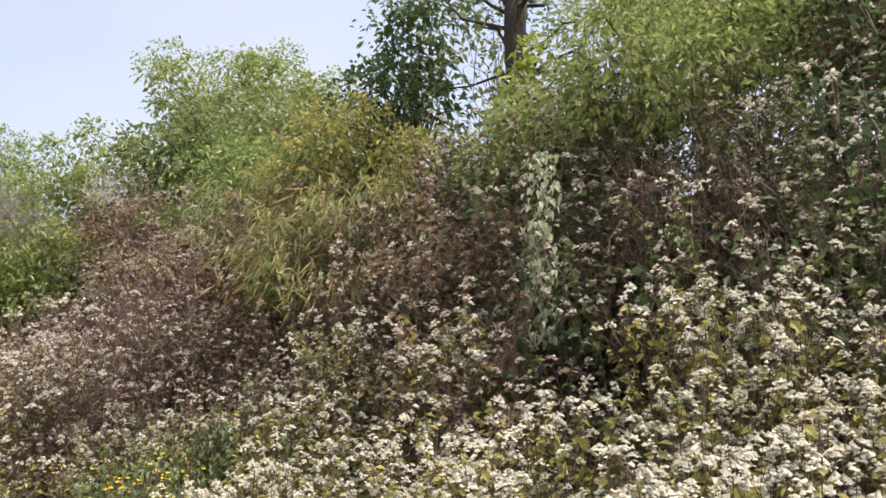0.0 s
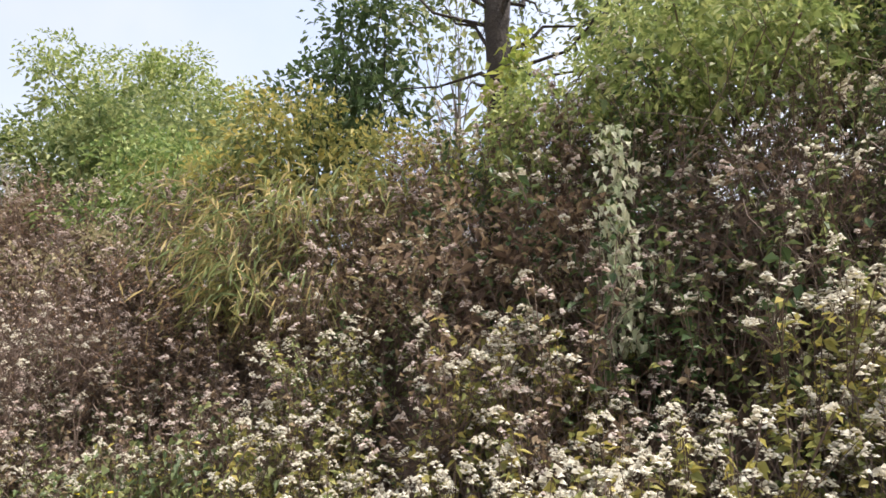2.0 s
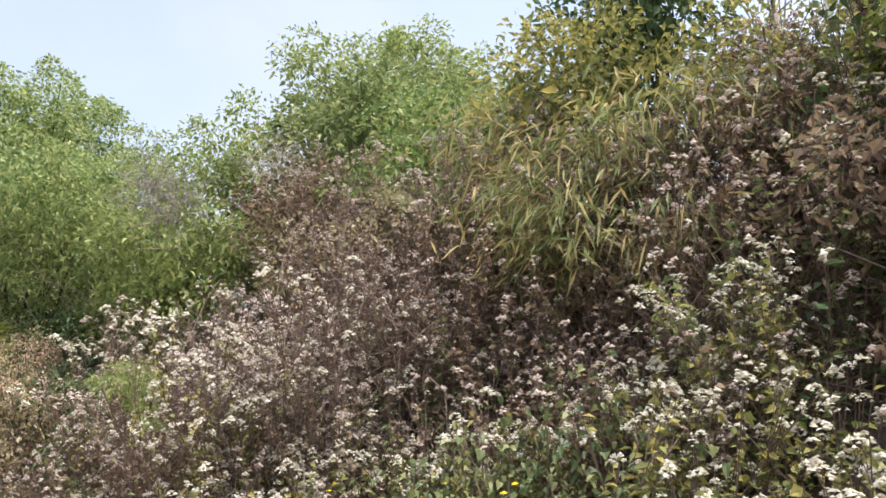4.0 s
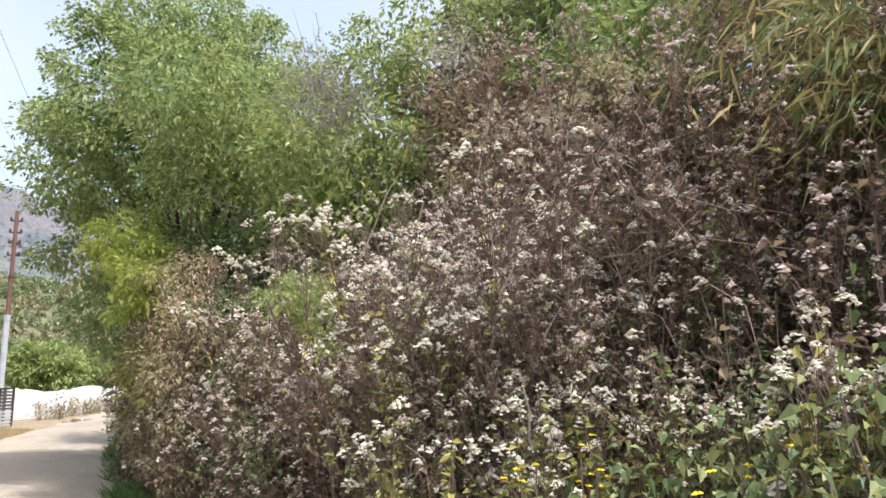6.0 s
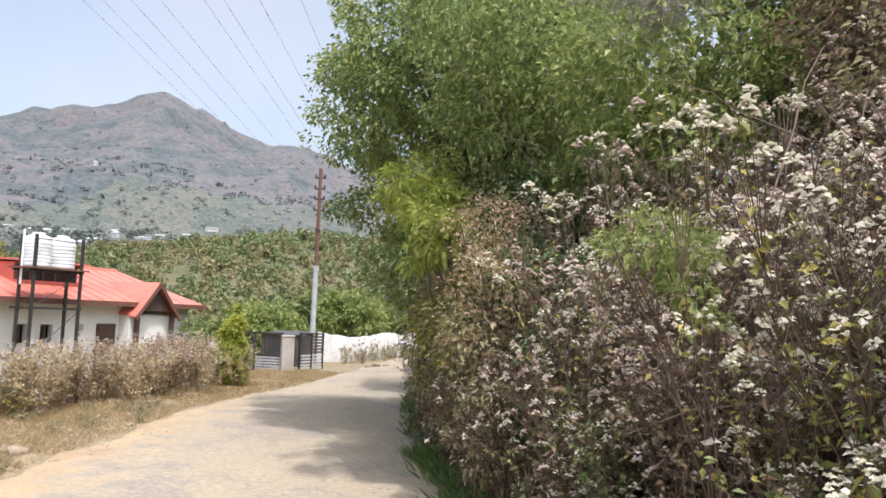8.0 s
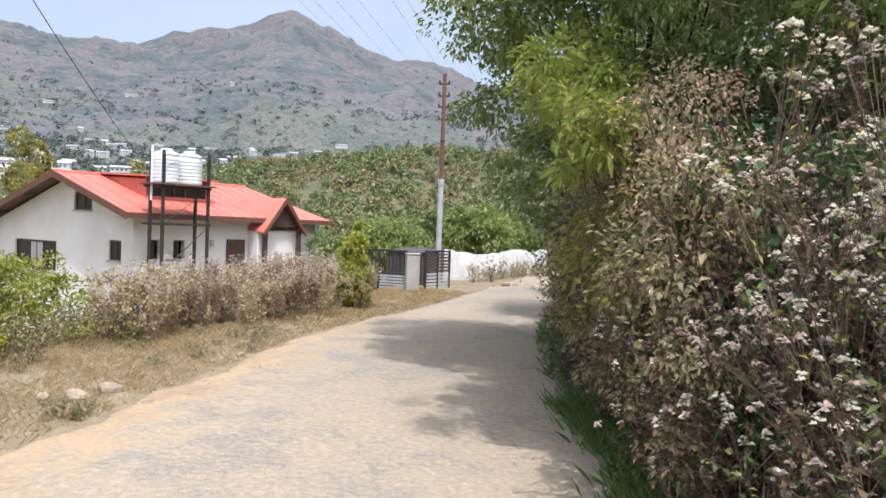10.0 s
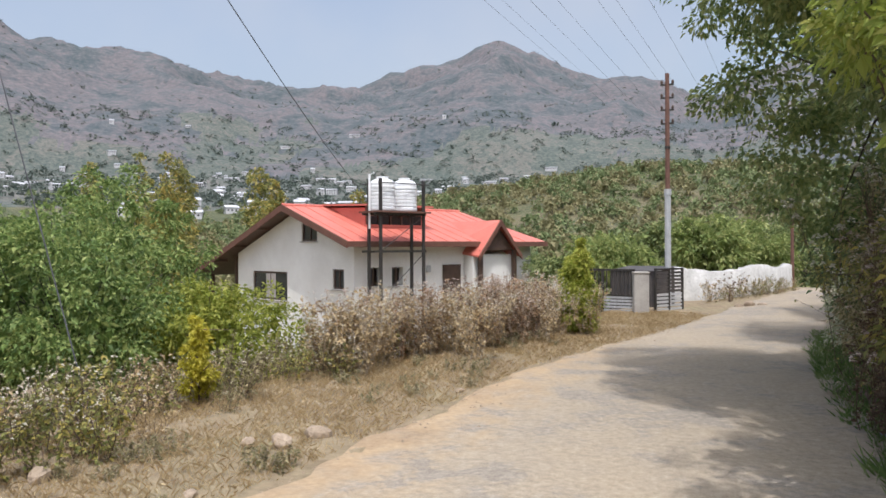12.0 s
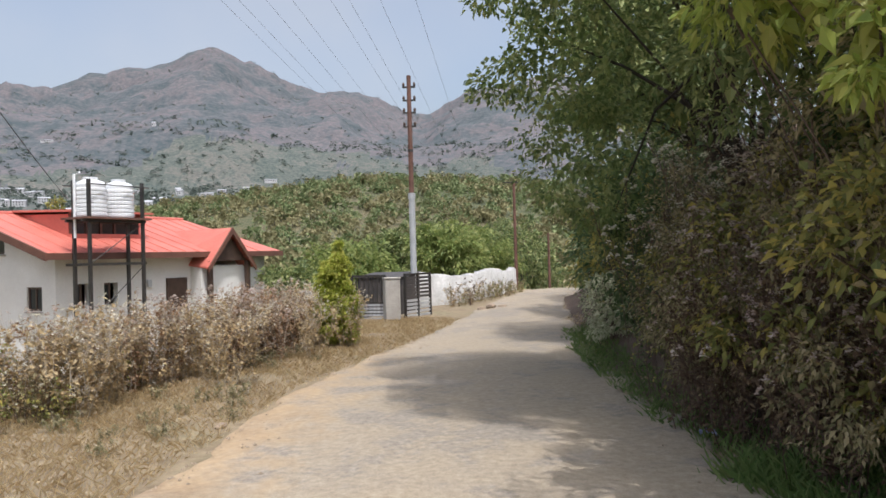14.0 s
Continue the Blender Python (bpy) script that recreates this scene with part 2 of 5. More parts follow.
    col = n.mix(0.2, col, n.ramp(grit, (0.36, (0.08, 0.07, 0.06)), (0.5, (0.32, 0.28, 0.235)), (0.64, (0.62, 0.56, 0.48))))
    # sandy dust and crumbled earth along the outer edge
    sep = n.t.nodes.new("ShaderNodeSeparateXYZ")
    n.link(n.pos.outputs["Position"], sep.inputs[0])
    add = n.add("ShaderNodeMath")
    add.operation = "MULTIPLY_ADD"
    n.link(mid, add.inputs[0])
    add.inputs[1].default_value = 2.6
    n.link(sep.outputs["X"], add.inputs[2])
    dust = n.ramp(add.outputs[0], (0.2, (0.85, 0.85, 0.85)), (1.0, (0.0, 0.0, 0.0)))
    earth = n.ramp(big, (0.36, (0.17, 0.105, 0.062)), (0.46, (0.38, 0.26, 0.145)), (0.62, (0.50, 0.37, 0.22)))
    col = n.mix(dust, col, n.mix(0.45, earth, n.ramp(fine, (0.3, (0.24, 0.165, 0.095)), (0.7, (0.52, 0.39, 0.24)))))
    n.bump(n.mix(0.35, mid, n.mix(0.5, fine, grit)), 0.5, 0.03)
    M["road_surface"] = n.done(col, 0.93)


ground_materials()


# ---- mesh helpers ----
class Geo:
    """Vertices and triangles gathered from arrays."""
    def __init__(self):
        self.v, self.f, self.n = [], [], 0

    def add(self, v, f):
        v = np.asarray(v, float).reshape(-1, 3)
        self.v.append(v)
        self.f.append(np.asarray(f, int).reshape(-1, 3) + self.n)
        self.n += len(v)
        return self

    def arrays(self):
        return np.concatenate(self.v), np.concatenate(self.f)

    def mesh(self, name, mat, smooth=False):
        v, f = self.arrays()
        return mesh_of(name, v, f, mat, smooth)


def mesh_of(name, v, f, mat, smooth=False):
    me = bpy.data.meshes.new(name)
    me.vertices.add(len(v))
    me.vertices.foreach_set("co", np.ascontiguousarray(v, np.float32).ravel())
    k = f.shape[1]
    me.loops.add(f.size)
    me.loops.foreach_set("vertex_index", np.ascontiguousarray(f, np.int32).ravel())
    me.polygons.add(len(f))
    me.polygons.foreach_set("loop_start", np.arange(0, f.size, k, dtype=np.int32))
    me.polygons.foreach_set("use_smooth", np.full(len(f), smooth))
    me.update(calc_edges=True)
    for m in mat if isinstance(mat, (list, tuple)) else (mat,):
        me.materials.append(m)
    return me


def part(name, geo, mat, parent, label="", smooth=False, kind=""):
    """One mesh object under a thing or a part."""
    if isinstance(geo, bmesh.types.BMesh):
        me = bpy.data.meshes.new(name)
        geo.to_mesh(me)
        geo.free()
        me.materials.append(mat)
    else:
        me = geo.mesh(name, mat, smooth)
    ob = new(name, me)
    ob.parent = parent
    return tagged(ob, label, kind=kind)


def thing(name, label, category, at=(0, 0, 0), group="", turn=0.0, kind=""):
    ob = new(name)
    ob.matrix_world = pose(*at, 0, 0, turn)
    return tagged(ob, label, category, group, kind)


def unit(a):
    return a / np.maximum(np.linalg.norm(a, axis=-1, keepdims=True), 1e-9)


def leaves(at, way, length, width, rng, fold=0.18, droop=0.15):
    """Pointed leaves folded along the midrib: four corners and two triangles each."""
    n = len(at)
    length = np.broadcast_to(length, n)[:, None]
    width = np.broadcast_to(width, n)[:, None]
    way = unit(way)
    side = unit(np.cross(way, rng.normal(size=(n, 3)) * 0.6 + np.array((0, 0, 1.0))))
    up = np.cross(side, way)
    mid = at + way * length * 0.45
    tip = at + way * length - np.array((0, 0, 1.0)) * length * droop
    v = np.stack([at, mid + side * width / 2 + up * width * fold, tip, mid - side * width / 2 + up * width * fold], 1)
    i = np.arange(n)[:, None] * 4
    return v.reshape(-1, 3), np.concatenate([i + (0, 1, 2), i + (0, 2, 3)])


def broad_leaves(at, way, length, width, rng):
    """Heart-shaped leaves of four triangles."""
    n = len(at)
    length, width = np.broadcast_to(length, n)[:, None], np.broadcast_to(width, n)[:, None]
    way = unit(way)
    side = unit(np.cross(way, rng.normal(size=(n, 3)) * 0.5 + np.array((0, 0, 1.0))))
    up = np.cross(side, way)
    a = at + way * length * 0.12
    v = np.stack([a, at + side * width * 0.42 + up * width * 0.1, at + way * length * 0.45 + side * width * 0.5 + up * width * 0.14,
                  at + way * length - (0, 0, 0.02), at + way * length * 0.45 - side * width * 0.5 + up * width * 0.14, at - side * width * 0.42 + up * width * 0.1], 1)
    i = np.arange(n)[:, None] * 6
    return v.reshape(-1, 3), np.concatenate([i + (0, 1, 2), i + (0, 2, 3), i + (0, 3, 4), i + (0, 4, 5)])


def tube(points, radii, sides=5):
    p = np.asarray(points, float)
    n = len(p)
    r = np.broadcast_to(radii, n)
    t = unit(np.gradient(p, axis=0))
    ref = np.where(np.abs(t[:, 2:3]) > 0.9, np.array((1.0, 0, 0)), np.array((0, 0, 1.0)))
    a = unit(np.cross(t, ref))
    b = np.cross(t, a)
    ang = np.arange(sides) * 2 * math.pi / sides
    v = p[:, None] + r[:, None, None] * (a[:, None] * np.cos(ang)[:, None] + b[:, None] * np.sin(ang)[:, None])
    f = []
    for i in range(n - 1):
        for j in range(sides):
            k = (j + 1) % sides
            q = (i * sides + j, i * sides + k, (i + 1) * sides + k, (i + 1) * sides + j)
            f += [q[:3], (q[0], q[2], q[3])]
    if sides > 3:
        f += [(0, k + 1, k) for k in range(1, sides - 1)] + [((n - 1) * sides, (n - 1) * sides + k, (n - 1) * sides + k + 1) for k in range(1, sides - 1)]
    return v.reshape(-1, 3), f


def bend(a, b, sag, n=5, rng=None, wob=0.0):
    """A bowed line from a to b."""
    t = np.linspace(0, 1, n)[:, None]
    p = np.asarray(a) * (1 - t) + np.asarray(b) * t
    p[:, 2] += sag * 4 * (t * (1 - t))[:, 0]
    if rng is not None:
        p[1:-1] += rng.normal(size=(n - 2, 3)) * wob
    return p


def box(x0, y0, z0, x1, y1, z1, bevel=0.0):
    bm = bmesh.new()
    bmesh.ops.create_cube(bm, size=1)
    bmesh.ops.transform(bm, verts=bm.verts, matrix=Matrix.Translation(((x0 + x1) / 2, (y0 + y1) / 2, (z0 + z1) / 2)) @ Matrix.Diagonal((abs(x1 - x0), abs(y1 - y0), abs(z1 - z0), 1)))
    if bevel:
        bmesh.ops.bevel(bm, geom=bm.edges[:], offset=bevel, segments=1, affect="EDGES")
    return bm


def slab(corners, thick):
    """A flat plate of any outline, thickened downwards."""
    bm = bmesh.new()
    face = bm.faces.new([bm.verts.new(c) for c in corners])
    bm.normal_update()
    if face.normal.z < 0:
        face.normal_flip()
    r = bmesh.ops.extrude_face_region(bm, geom=[face])
    for e in r["geom"]:
        if isinstance(e, bmesh.types.BMVert):
            e.co.z -= thick
    bmesh.ops.recalc_face_normals(bm, faces=bm.faces[:])
    return bm


# ---- the lie of the land ----
FOOT_Y = (-60, -9, -5, -2, 0, 2, 4, 6, 9, 12, 16, 21, 25, 40, 80)
FOOT_X = (5.0, 4.5, 4.2, 4.1, 3.6, 3.2, 3.05, 2.65, 2.35, 2.3, 2.5, 2.8, 3.1, 6.5, 16)
EDGE_Y = (-60, 0, 9, 12, 15, 18.5, 24, 32, 40, 80)
EDGE_X = (-1.4, -1.2, -1.1, -0.6, 0.0, 0.45, 1.1, 2.6, 4.4, 13)


def foot(y):
    return np.interp(y, FOOT_Y, FOOT_X)


def edge(y):
    return np.interp(y, EDGE_Y, EDGE_X)


def smooth(t):
    t = np.clip(t, 0, 1)
    return t * t * (3 - 2 * t)


def ridge(az):
    """Slope of the sight line to the mountain's crest by compass angle in degrees."""
    return (0.213 + 0.067 * np.exp(-((az + 20.3) / 4.6) ** 2) + 0.072 * np.exp(-((az + 57) / 6.5) ** 2) + 0.036 * np.exp(-((az + 45) / 5.5) ** 2)
            + 0.016 * np.exp(-((az + 27) / 3.0) ** 2) + 0.012 * np.exp(-((az + 12) / 3.5) ** 2) - 0.022 * np.exp(-((az + 5.2) / 2.2) ** 2) + 0.02 * np.exp(-((az - 4) / 5.0) ** 2))


def height(x, y):
    """Height of the ground in metres."""
    x, y = np.asarray(x, float), np.asarray(y, float)
    d, e = x - foot(y), edge(y) - x
    bank = 3.4 * smooth(d / 3.7) + 0.16 * np.clip(d - 4, 0, 40)
    side = 0.05 * smooth(e / 0.8) - 0.3 * np.clip(e - 2.3, 0, 11) - 0.02 * np.clip(e - 13, 0, 60)
    near = np.where(d > 0, bank, np.where(e > 0, side, 0.0))
    r = np.hypot(x - 1, y)
    az = np.degrees(np.arctan2(x - 1, y))
    top = ridge(np.clip(az, -90, 25)) * 2000
    lr = np.log(np.maximum(r, 1))
    knots = np.log((30, 90, 200, 420, 800, 1150))
    low = np.interp(lr, knots, (-4.5, -8, -4, 14, 58, 105))
    t = (r - 1150) / 850
    hill = np.where(r < 1150, low, np.where(r < 2000, 105 + (top - 105) * np.clip(t, 0, 1) ** 0.85, top - 0.25 * (r - 2000)))
    spur = 25 * np.exp(-((az + 6) / 22) ** 2) * np.exp(-((r - 310) / 130) ** 2)
    far = hill + spur
    w = smooth((r - 28) / 60) * smooth((30 - az) / 25) * smooth((az + 170) / 20)
    return near * (1 - w) + far * w


def rough_height(x, y):
    z = height(x, y)
    r = np.hypot(x - 1, y)
    out = z.copy()
    for i in range(len(z)):
        q = r[i]
        if q < 40:
            d = min(x[i] - edge(y[i]), foot(y[i]) - x[i])
            if d < 0.1:
                out[i] += 0.05 * noise.fractal(Vector((x[i] * 1.3, y[i] * 1.3, 0)), 1.0, 2.0, 4)
        elif q < 250:
            out[i] += 0.01 * (q - 40) * noise.fractal(Vector((x[i] * 0.03, y[i] * 0.03, 3)), 1.0, 2.0, 4)
        else:
            k = smooth((q - 1000) / 900)
            out[i] += (5 + 24 * k) * noise.fractal(Vector((x[i] * 0.0045, y[i] * 0.0045, 5)), 0.9, 2.1, 6)
            out[i] -= 62 * k * abs(noise.fractal(Vector((x[i] * 0.0032, y[i] * 0.0032, 9)), 1.0, 2.0, 5))
    return out


def far_z(x, y):
    return float(rough_height(np.array([x]), np.array([y]))[0])


def build_ground():
    az = np.radians(np.concatenate([np.arange(-80, 20, 0.36), np.arange(20, 280, 1.2)]))
    rings = [0.4]
    while rings[-1] < 3400:
        rings.append(rings[-1] + (26 if 900 < rings[-1] < 2100 else max(0.24, rings[-1] * 0.05)))
    rr = np.array(rings)
    x = np.concatenate([[1.0], (1 + np.sin(az)[None] * rr[:, None]).ravel()])
    y = np.concatenate([[0.0], (np.cos(az)[None] * rr[:, None]).ravel()])
    z = rough_height(x, y)
    na, nr = len(az), len(rr)
    i = np.arange(nr - 1)[:, None] * na + 1
    j = np.arange(na)[None]
    k = (j + 1) % na
    q0, q1, q2, q3 = i + j, i + na + j, i + na + k, i + k
    f = np.concatenate([np.stack([q0, q1, q2], -1).reshape(-1, 3), np.stack([q0, q2, q3], -1).reshape(-1, 3)])
    f = np.concatenate([f, np.stack([np.zeros(na, int), 1 + np.arange(na), 1 + (np.arange(na) + 1) % na], 1)])
    f = f[:, ::-1]
    me = mesh_of("ground", np.stack([x, y, z], 1), f, [M["verge_soil"], M["bank_soil"], M["hazed_mountain"], M["valley_scrub"], M["hazed_fields"]], True)
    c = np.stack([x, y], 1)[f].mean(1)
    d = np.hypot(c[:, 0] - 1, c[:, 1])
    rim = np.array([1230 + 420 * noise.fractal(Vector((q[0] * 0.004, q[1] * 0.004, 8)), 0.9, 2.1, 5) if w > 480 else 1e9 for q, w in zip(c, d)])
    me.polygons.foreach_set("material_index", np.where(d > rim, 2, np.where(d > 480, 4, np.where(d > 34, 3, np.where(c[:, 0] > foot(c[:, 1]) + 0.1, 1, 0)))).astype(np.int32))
    tagged(new("ground", me), "dry earth verge, brushy bank and brown mountain valley tinted blue-grey for haze", "ground", kind="structure")


def build_road():
    ys = np.concatenate([np.arange(-45, -2, 0.5), np.arange(-2, 16, 0.1), np.arange(16, 62, 0.6)])
    us = np.linspace(0, 1, 49)
    v = []
    for yy in ys:
        wob = [0.22 * noise.fractal(Vector((yy * 0.9, s, 0)), 1.0, 2.0, 3) for s in (0, 7)]
        a, b = edge(yy) - 0.1 + wob[0], foot(yy) + 0.12 + wob[1] * 1.3
        for u in us:
            xx = a + (b - a) * u
            hump = 0.03 * math.sin(math.pi * u)
            rut = 0.028 * noise.fractal(Vector((xx * 0.9, yy * 0.4, 2)), 1.0, 2.0, 3)
            rut -= 0.018 * float(smooth(2.4 * noise.noise(Vector((xx * 1.6, yy * 1.3, 11))) - 0.5))
            lip = -0.05 if u in (0.0, 1.0) else 0.03
            v.append((xx, yy, float(height(min(xx, foot(yy)), yy)) + lip + hump + rut))
    n = len(us)
    f = []
    for i in range(len(ys) - 1):
        for j in range(n - 1):
            a = i * n + j
            f += [(a, a + 1, a + n + 1), (a, a + n + 1, a + n)]
    tagged(new("road", mesh_of("road", np.array(v), np.array(f), M["road_surface"], True)), "worn pale single-track road with sandy dust at its edge", "road", kind="structure")


build_ground()
build_road()


# ---- the white house below the road ----
HOUSE = pose(-10.77, 20.6, 0, 0, 0, 65)   # x along the ridge, y across the gable wall, from the near corner


def build_house():
    house = new("house")
    house.matrix_world = HOUSE
    tagged(house, "white plastered house with low red metal roof below the road", "house")
    ridge_y, ridge_z, eave_z, far_y, far_z = 3.6, 3.12, 1.80, 11.7, 0.55
    deep, low = 8.6, -3.4
    slope = (ridge_z - eave_z) / (ridge_y + 0.5)

    def under(y):
        return ridge_z - 0.16 - slope * abs(y - ridge_y)

    def wall(name, a, b, top_a, top_b, holes, inside):
        """A wall from a to b with openings (from, to, low, high) along it."""
        a, b = Vector((*a, 0)), Vector((*b, 0))
        run = (b - a)
        n = Vector((-run.y, run.x, 0)).normalized() * 0.22 * inside
        length = run.length
        cuts = sorted({0.0, length, *[h[0] for h in holes], *[h[1] for h in holes]} | ({ridge_y} if name == "gable_wall" else set()))
        bm = bmesh.new()

        def roofline(s):
            if name == "gable_wall":
                return under(s)
            return top_a + (top_b - top_a) * s / length

        for s0, s1 in zip(cuts, cuts[1:]):
            spans = [(low, None)]
            for h in holes:
                if h[0] <= s0 + 1e-6 and h[1] >= s1 - 1e-6:
                    nxt = []
                    for z0, z1 in spans:
                        if (z1 is None or h[2] < z1) and h[2] > z0:
                            nxt += [(z0, h[2]), (h[3], z1)]
                        else:
                            nxt.append((z0, z1))
                    spans = nxt
            for z0, z1 in spans:
                t0, t1 = (roofline(s0), roofline(s1)) if z1 is None else (z1, z1)
                p0, p1 = a + run * (s0 / length), a + run * (s1 / length)
                vs = [bm.verts.new((p.x + q.x, p.y + q.y, z)) for q in (Vector((0, 0, 0)), n) for p, z in ((p0, z0), (p1, z0), (p1, t1), (p0, t0))]
                for q in ((0, 1, 2, 3), (7, 6, 5, 4), (0, 4, 5, 1), (1, 5, 6, 2), (2, 6, 7, 3), (3, 7, 4, 0)):
                    bm.faces.new([vs[i] for i in q])
        bmesh.ops.remove_doubles(bm, verts=bm.verts[:], dist=0.001)
        bmesh.ops.recalc_face_normals(bm, faces=bm.faces[:])
        return part(name, bm, M["plaster"], house, "white painted plaster wall")

    gable_holes = [(4.36, 7.1, -0.32, 0.74), (0.6, 1.28, 0.24, 0.9), (2.27, 3.32, 1.85, 2.47)]
    wall("gable_wall", (0, 0), (0, 8.4), 0, 0, gable_holes, -1)
    side_holes = [(0.39, 0.81, 0.33, 0.95), (1.28, 1.74, 0.33, 0.95)]
    wall("side_wall", (0.22, 0), (8.2, 0), under(0), under(0), side_holes, 1)
    wall("end_wall", (8.2, 0), (8.2, 8.4), 1.7, 1.0, [], 1)
    wall("rear_wall", (0.22, 8.4), (8.2, 8.4), under(8.4), under(8.4), [], -1)

    def window(at, w, h, along, curtain=False):
        """A window in a wall: frame, mullion, dark panes and a sill. along: degrees of its run."""
        win = new("window")
        win.parent = house
        win.matrix_local = pose(*at, 0, 0, along)
        tagged(win, "dark wooden window" + (" with a pale curtain behind" if curtain else ""))
        bm = bmesh.new()
        for x0, z0, x1, z1 in ((0, 0, w, 0.06), (0, h - 0.06, w, h), (0, 0.06, 0.06, h - 0.06), (w - 0.06, 0.06, w, h - 0.06), (w / 2 - 0.025, 0.06, w / 2 + 0.025, h - 0.06)):
            b = box(x0, 0.05, z0, x1, 0.12, z1)
            tmp = bpy.data.meshes.new("tmp")
            b.to_mesh(tmp)
            b.free()
            bm.from_mesh(tmp)
            bpy.data.meshes.remove(tmp)
        part("window_frame", bm, M["wood_dark"], win)
        for x0, x1 in ((0.06, w / 2 - 0.025), (w / 2 + 0.025, w - 0.06)):
            part("pane", box(x0, 0.08, 0.06, x1, 0.09, h - 0.06), M["glass"], win)
        part("sill", box(-0.05, -0.06, -0.05, w + 0.05, 0.02, -0.005, 0.008), M["concrete"], win)
        if curtain:
            c = Geo()
            xs = np.linspace(w * 0.36, w * 0.64, 24)
            v = [(x, 0.062 + 0.006 * math.sin(i * 1.9), z) for i, x in enumerate(xs) for z in (0.08, h - 0.08)]
            c.add(v, [q for i in range(23) for q in ((2 * i, 2 * i + 2, 2 * i + 3), (2 * i, 2 * i + 3, 2 * i + 1))])
            part("curtain", c, M["curtain"], win, "pale hanging curtain")

    for y0, y1, z0, z1 in gable_holes:
        window((0, y1, z0), y1 - y0, z1 - z0, -90, y1 - y0 > 2)
    for x0, x1, z0, z1 in side_holes:
        window((x0, 0, z0), x1 - x0, z1 - z0, 0)

    # roof plates with raised seams
    near = [(-0.6, -0.5, eave_z), (8.6, -0.5, eave_z), (7.7, ridge_y, ridge_z), (-0.6, ridge_y, ridge_z)]
    back = [(-0.6, ridge_y, ridge_z), (7.7, ridge_y, ridge_z), (8.6, far_y, far_z), (-0.6, far_y, far_z)]
    hip = [(8.6, -0.5, eave_z), (8.6, far_y, far_z), (7.7, ridge_y, ridge_z)]
    for name, c in (("near_slope", near), ("far_slope", back), ("hip_slope", hip)):
        part("roof_" + name, slab(c, 0.07), M["roof_red"], house, "red painted metal roof sheet")
    for c in (near, back):
        part("soffit", slab([(x + (0.02 if x < 0 else -0.05), y, q - 0.075) for x, y, q in c], 0.025), M["wood_dark"], house, "dark brown boarded soffit")
    seams = bmesh.new()
    for i in range(16):
        x = -0.3 + 0.55 * i
        if x < 7.6:
            for y0, z0, y1, z1 in ((-0.5, eave_z, ridge_y, ridge_z), (ridge_y, ridge_z, far_y, far_z)):
                vs = [seams.verts.new(q) for q in ((x - 0.015, y0, z0 + 0.004), (x + 0.015, y0, z0 + 0.004), (x + 0.015, y1, z1 + 0.004), (x - 0.015, y1, z1 + 0.004), (x, y0, z0 + 0.03), (x, y1, z1 + 0.03))]
                for q in ((0, 4, 5, 3), (4, 1, 2, 5), (0, 1, 4), (2, 3, 5)):
                    seams.faces.new([vs[k] for k in q])
    part("roof_seams", seams, M["roof_red"], house)
    cap = Geo().add(*tube([(-0.62, ridge_y, ridge_z + 0.01), (7.7, ridge_y, ridge_z + 0.01)], 0.06, 8))
    part("ridge_cap", cap, M["roof_red"], house)
    for (y0, z0), (y1, z1) in (((-0.55, eave_z), (ridge_y, ridge_z)), ((ridge_y, ridge_z), (far_y, far_z))):
        g2 = bmesh.new()
        vs = [g2.verts.new((x, y, z + dz)) for x in (-0.65, -0.59) for y, z, dz in ((y0, z0, 0.02), (y1, z1, 0.02), (y1, z1, -0.2), (y0, z0, -0.2))]
        for q in ((0, 1, 2, 3), (7, 6, 5, 4), (0, 4, 5, 1), (1, 5, 6, 2), (2, 6, 7, 3), (3, 7, 4, 0)):
            g2.faces.new([vs[k] for k in q])
        bmesh.ops.recalc_face_normals(g2, faces=g2.faces[:])
        part("bargeboard", g2, M["roof_edge"], house, "dark brown bargeboard")
    part("eave_board", box(-0.6, -0.56, eave_z - 0.17, 8.6, -0.51, eave_z + 0.01), M["roof_edge"], house)
    for y in (0.9, 5.6, 7.6, 9.4):
        part("rafter", box(-0.58, y, under(y) - 0.02, 0.0, y + 0.09, under(y) + 0.1), M["wood_dark"], house)
    # brown verandah beyond the gable wall
    for y in (8.8, 11.2):
        part("verandah_post", box(0.1, y, low, 0.24, y + 0.14, under(y)), M["wood_dark"], house)

    # dormer in the near slope with dark louvred lights
    dormer = new("dormer")
    dormer.parent = house
    tagged(dormer, "red dormer with a row of dark windows")
    y0 = 1.0
    z0 = eave_z + slope * (y0 + 0.5)
    part("dormer_front", box(1.2, y0, z0 - 0.3, 3.7, y0 + 0.12, z0 + 0.12), M["roof_red"], dormer)
    part("dormer_head", box(1.2, y0, z0 + 0.62, 3.7, y0 + 0.12, z0 + 0.76), M["roof_edge"], dormer)
    for i in range(5):
        x = 1.24 + 0.48 * i
        part("pane", box(x + 0.05, y0 + 0.05, z0 + 0.12, x + 0.43, y0 + 0.07, z0 + 0.62), M["glass"], dormer)
        part("mullion", box(x - 0.02, y0 + 0.01, z0 + 0.12, x + 0.05, y0 + 0.11, z0 + 0.62), M["wood_dark"], dormer)
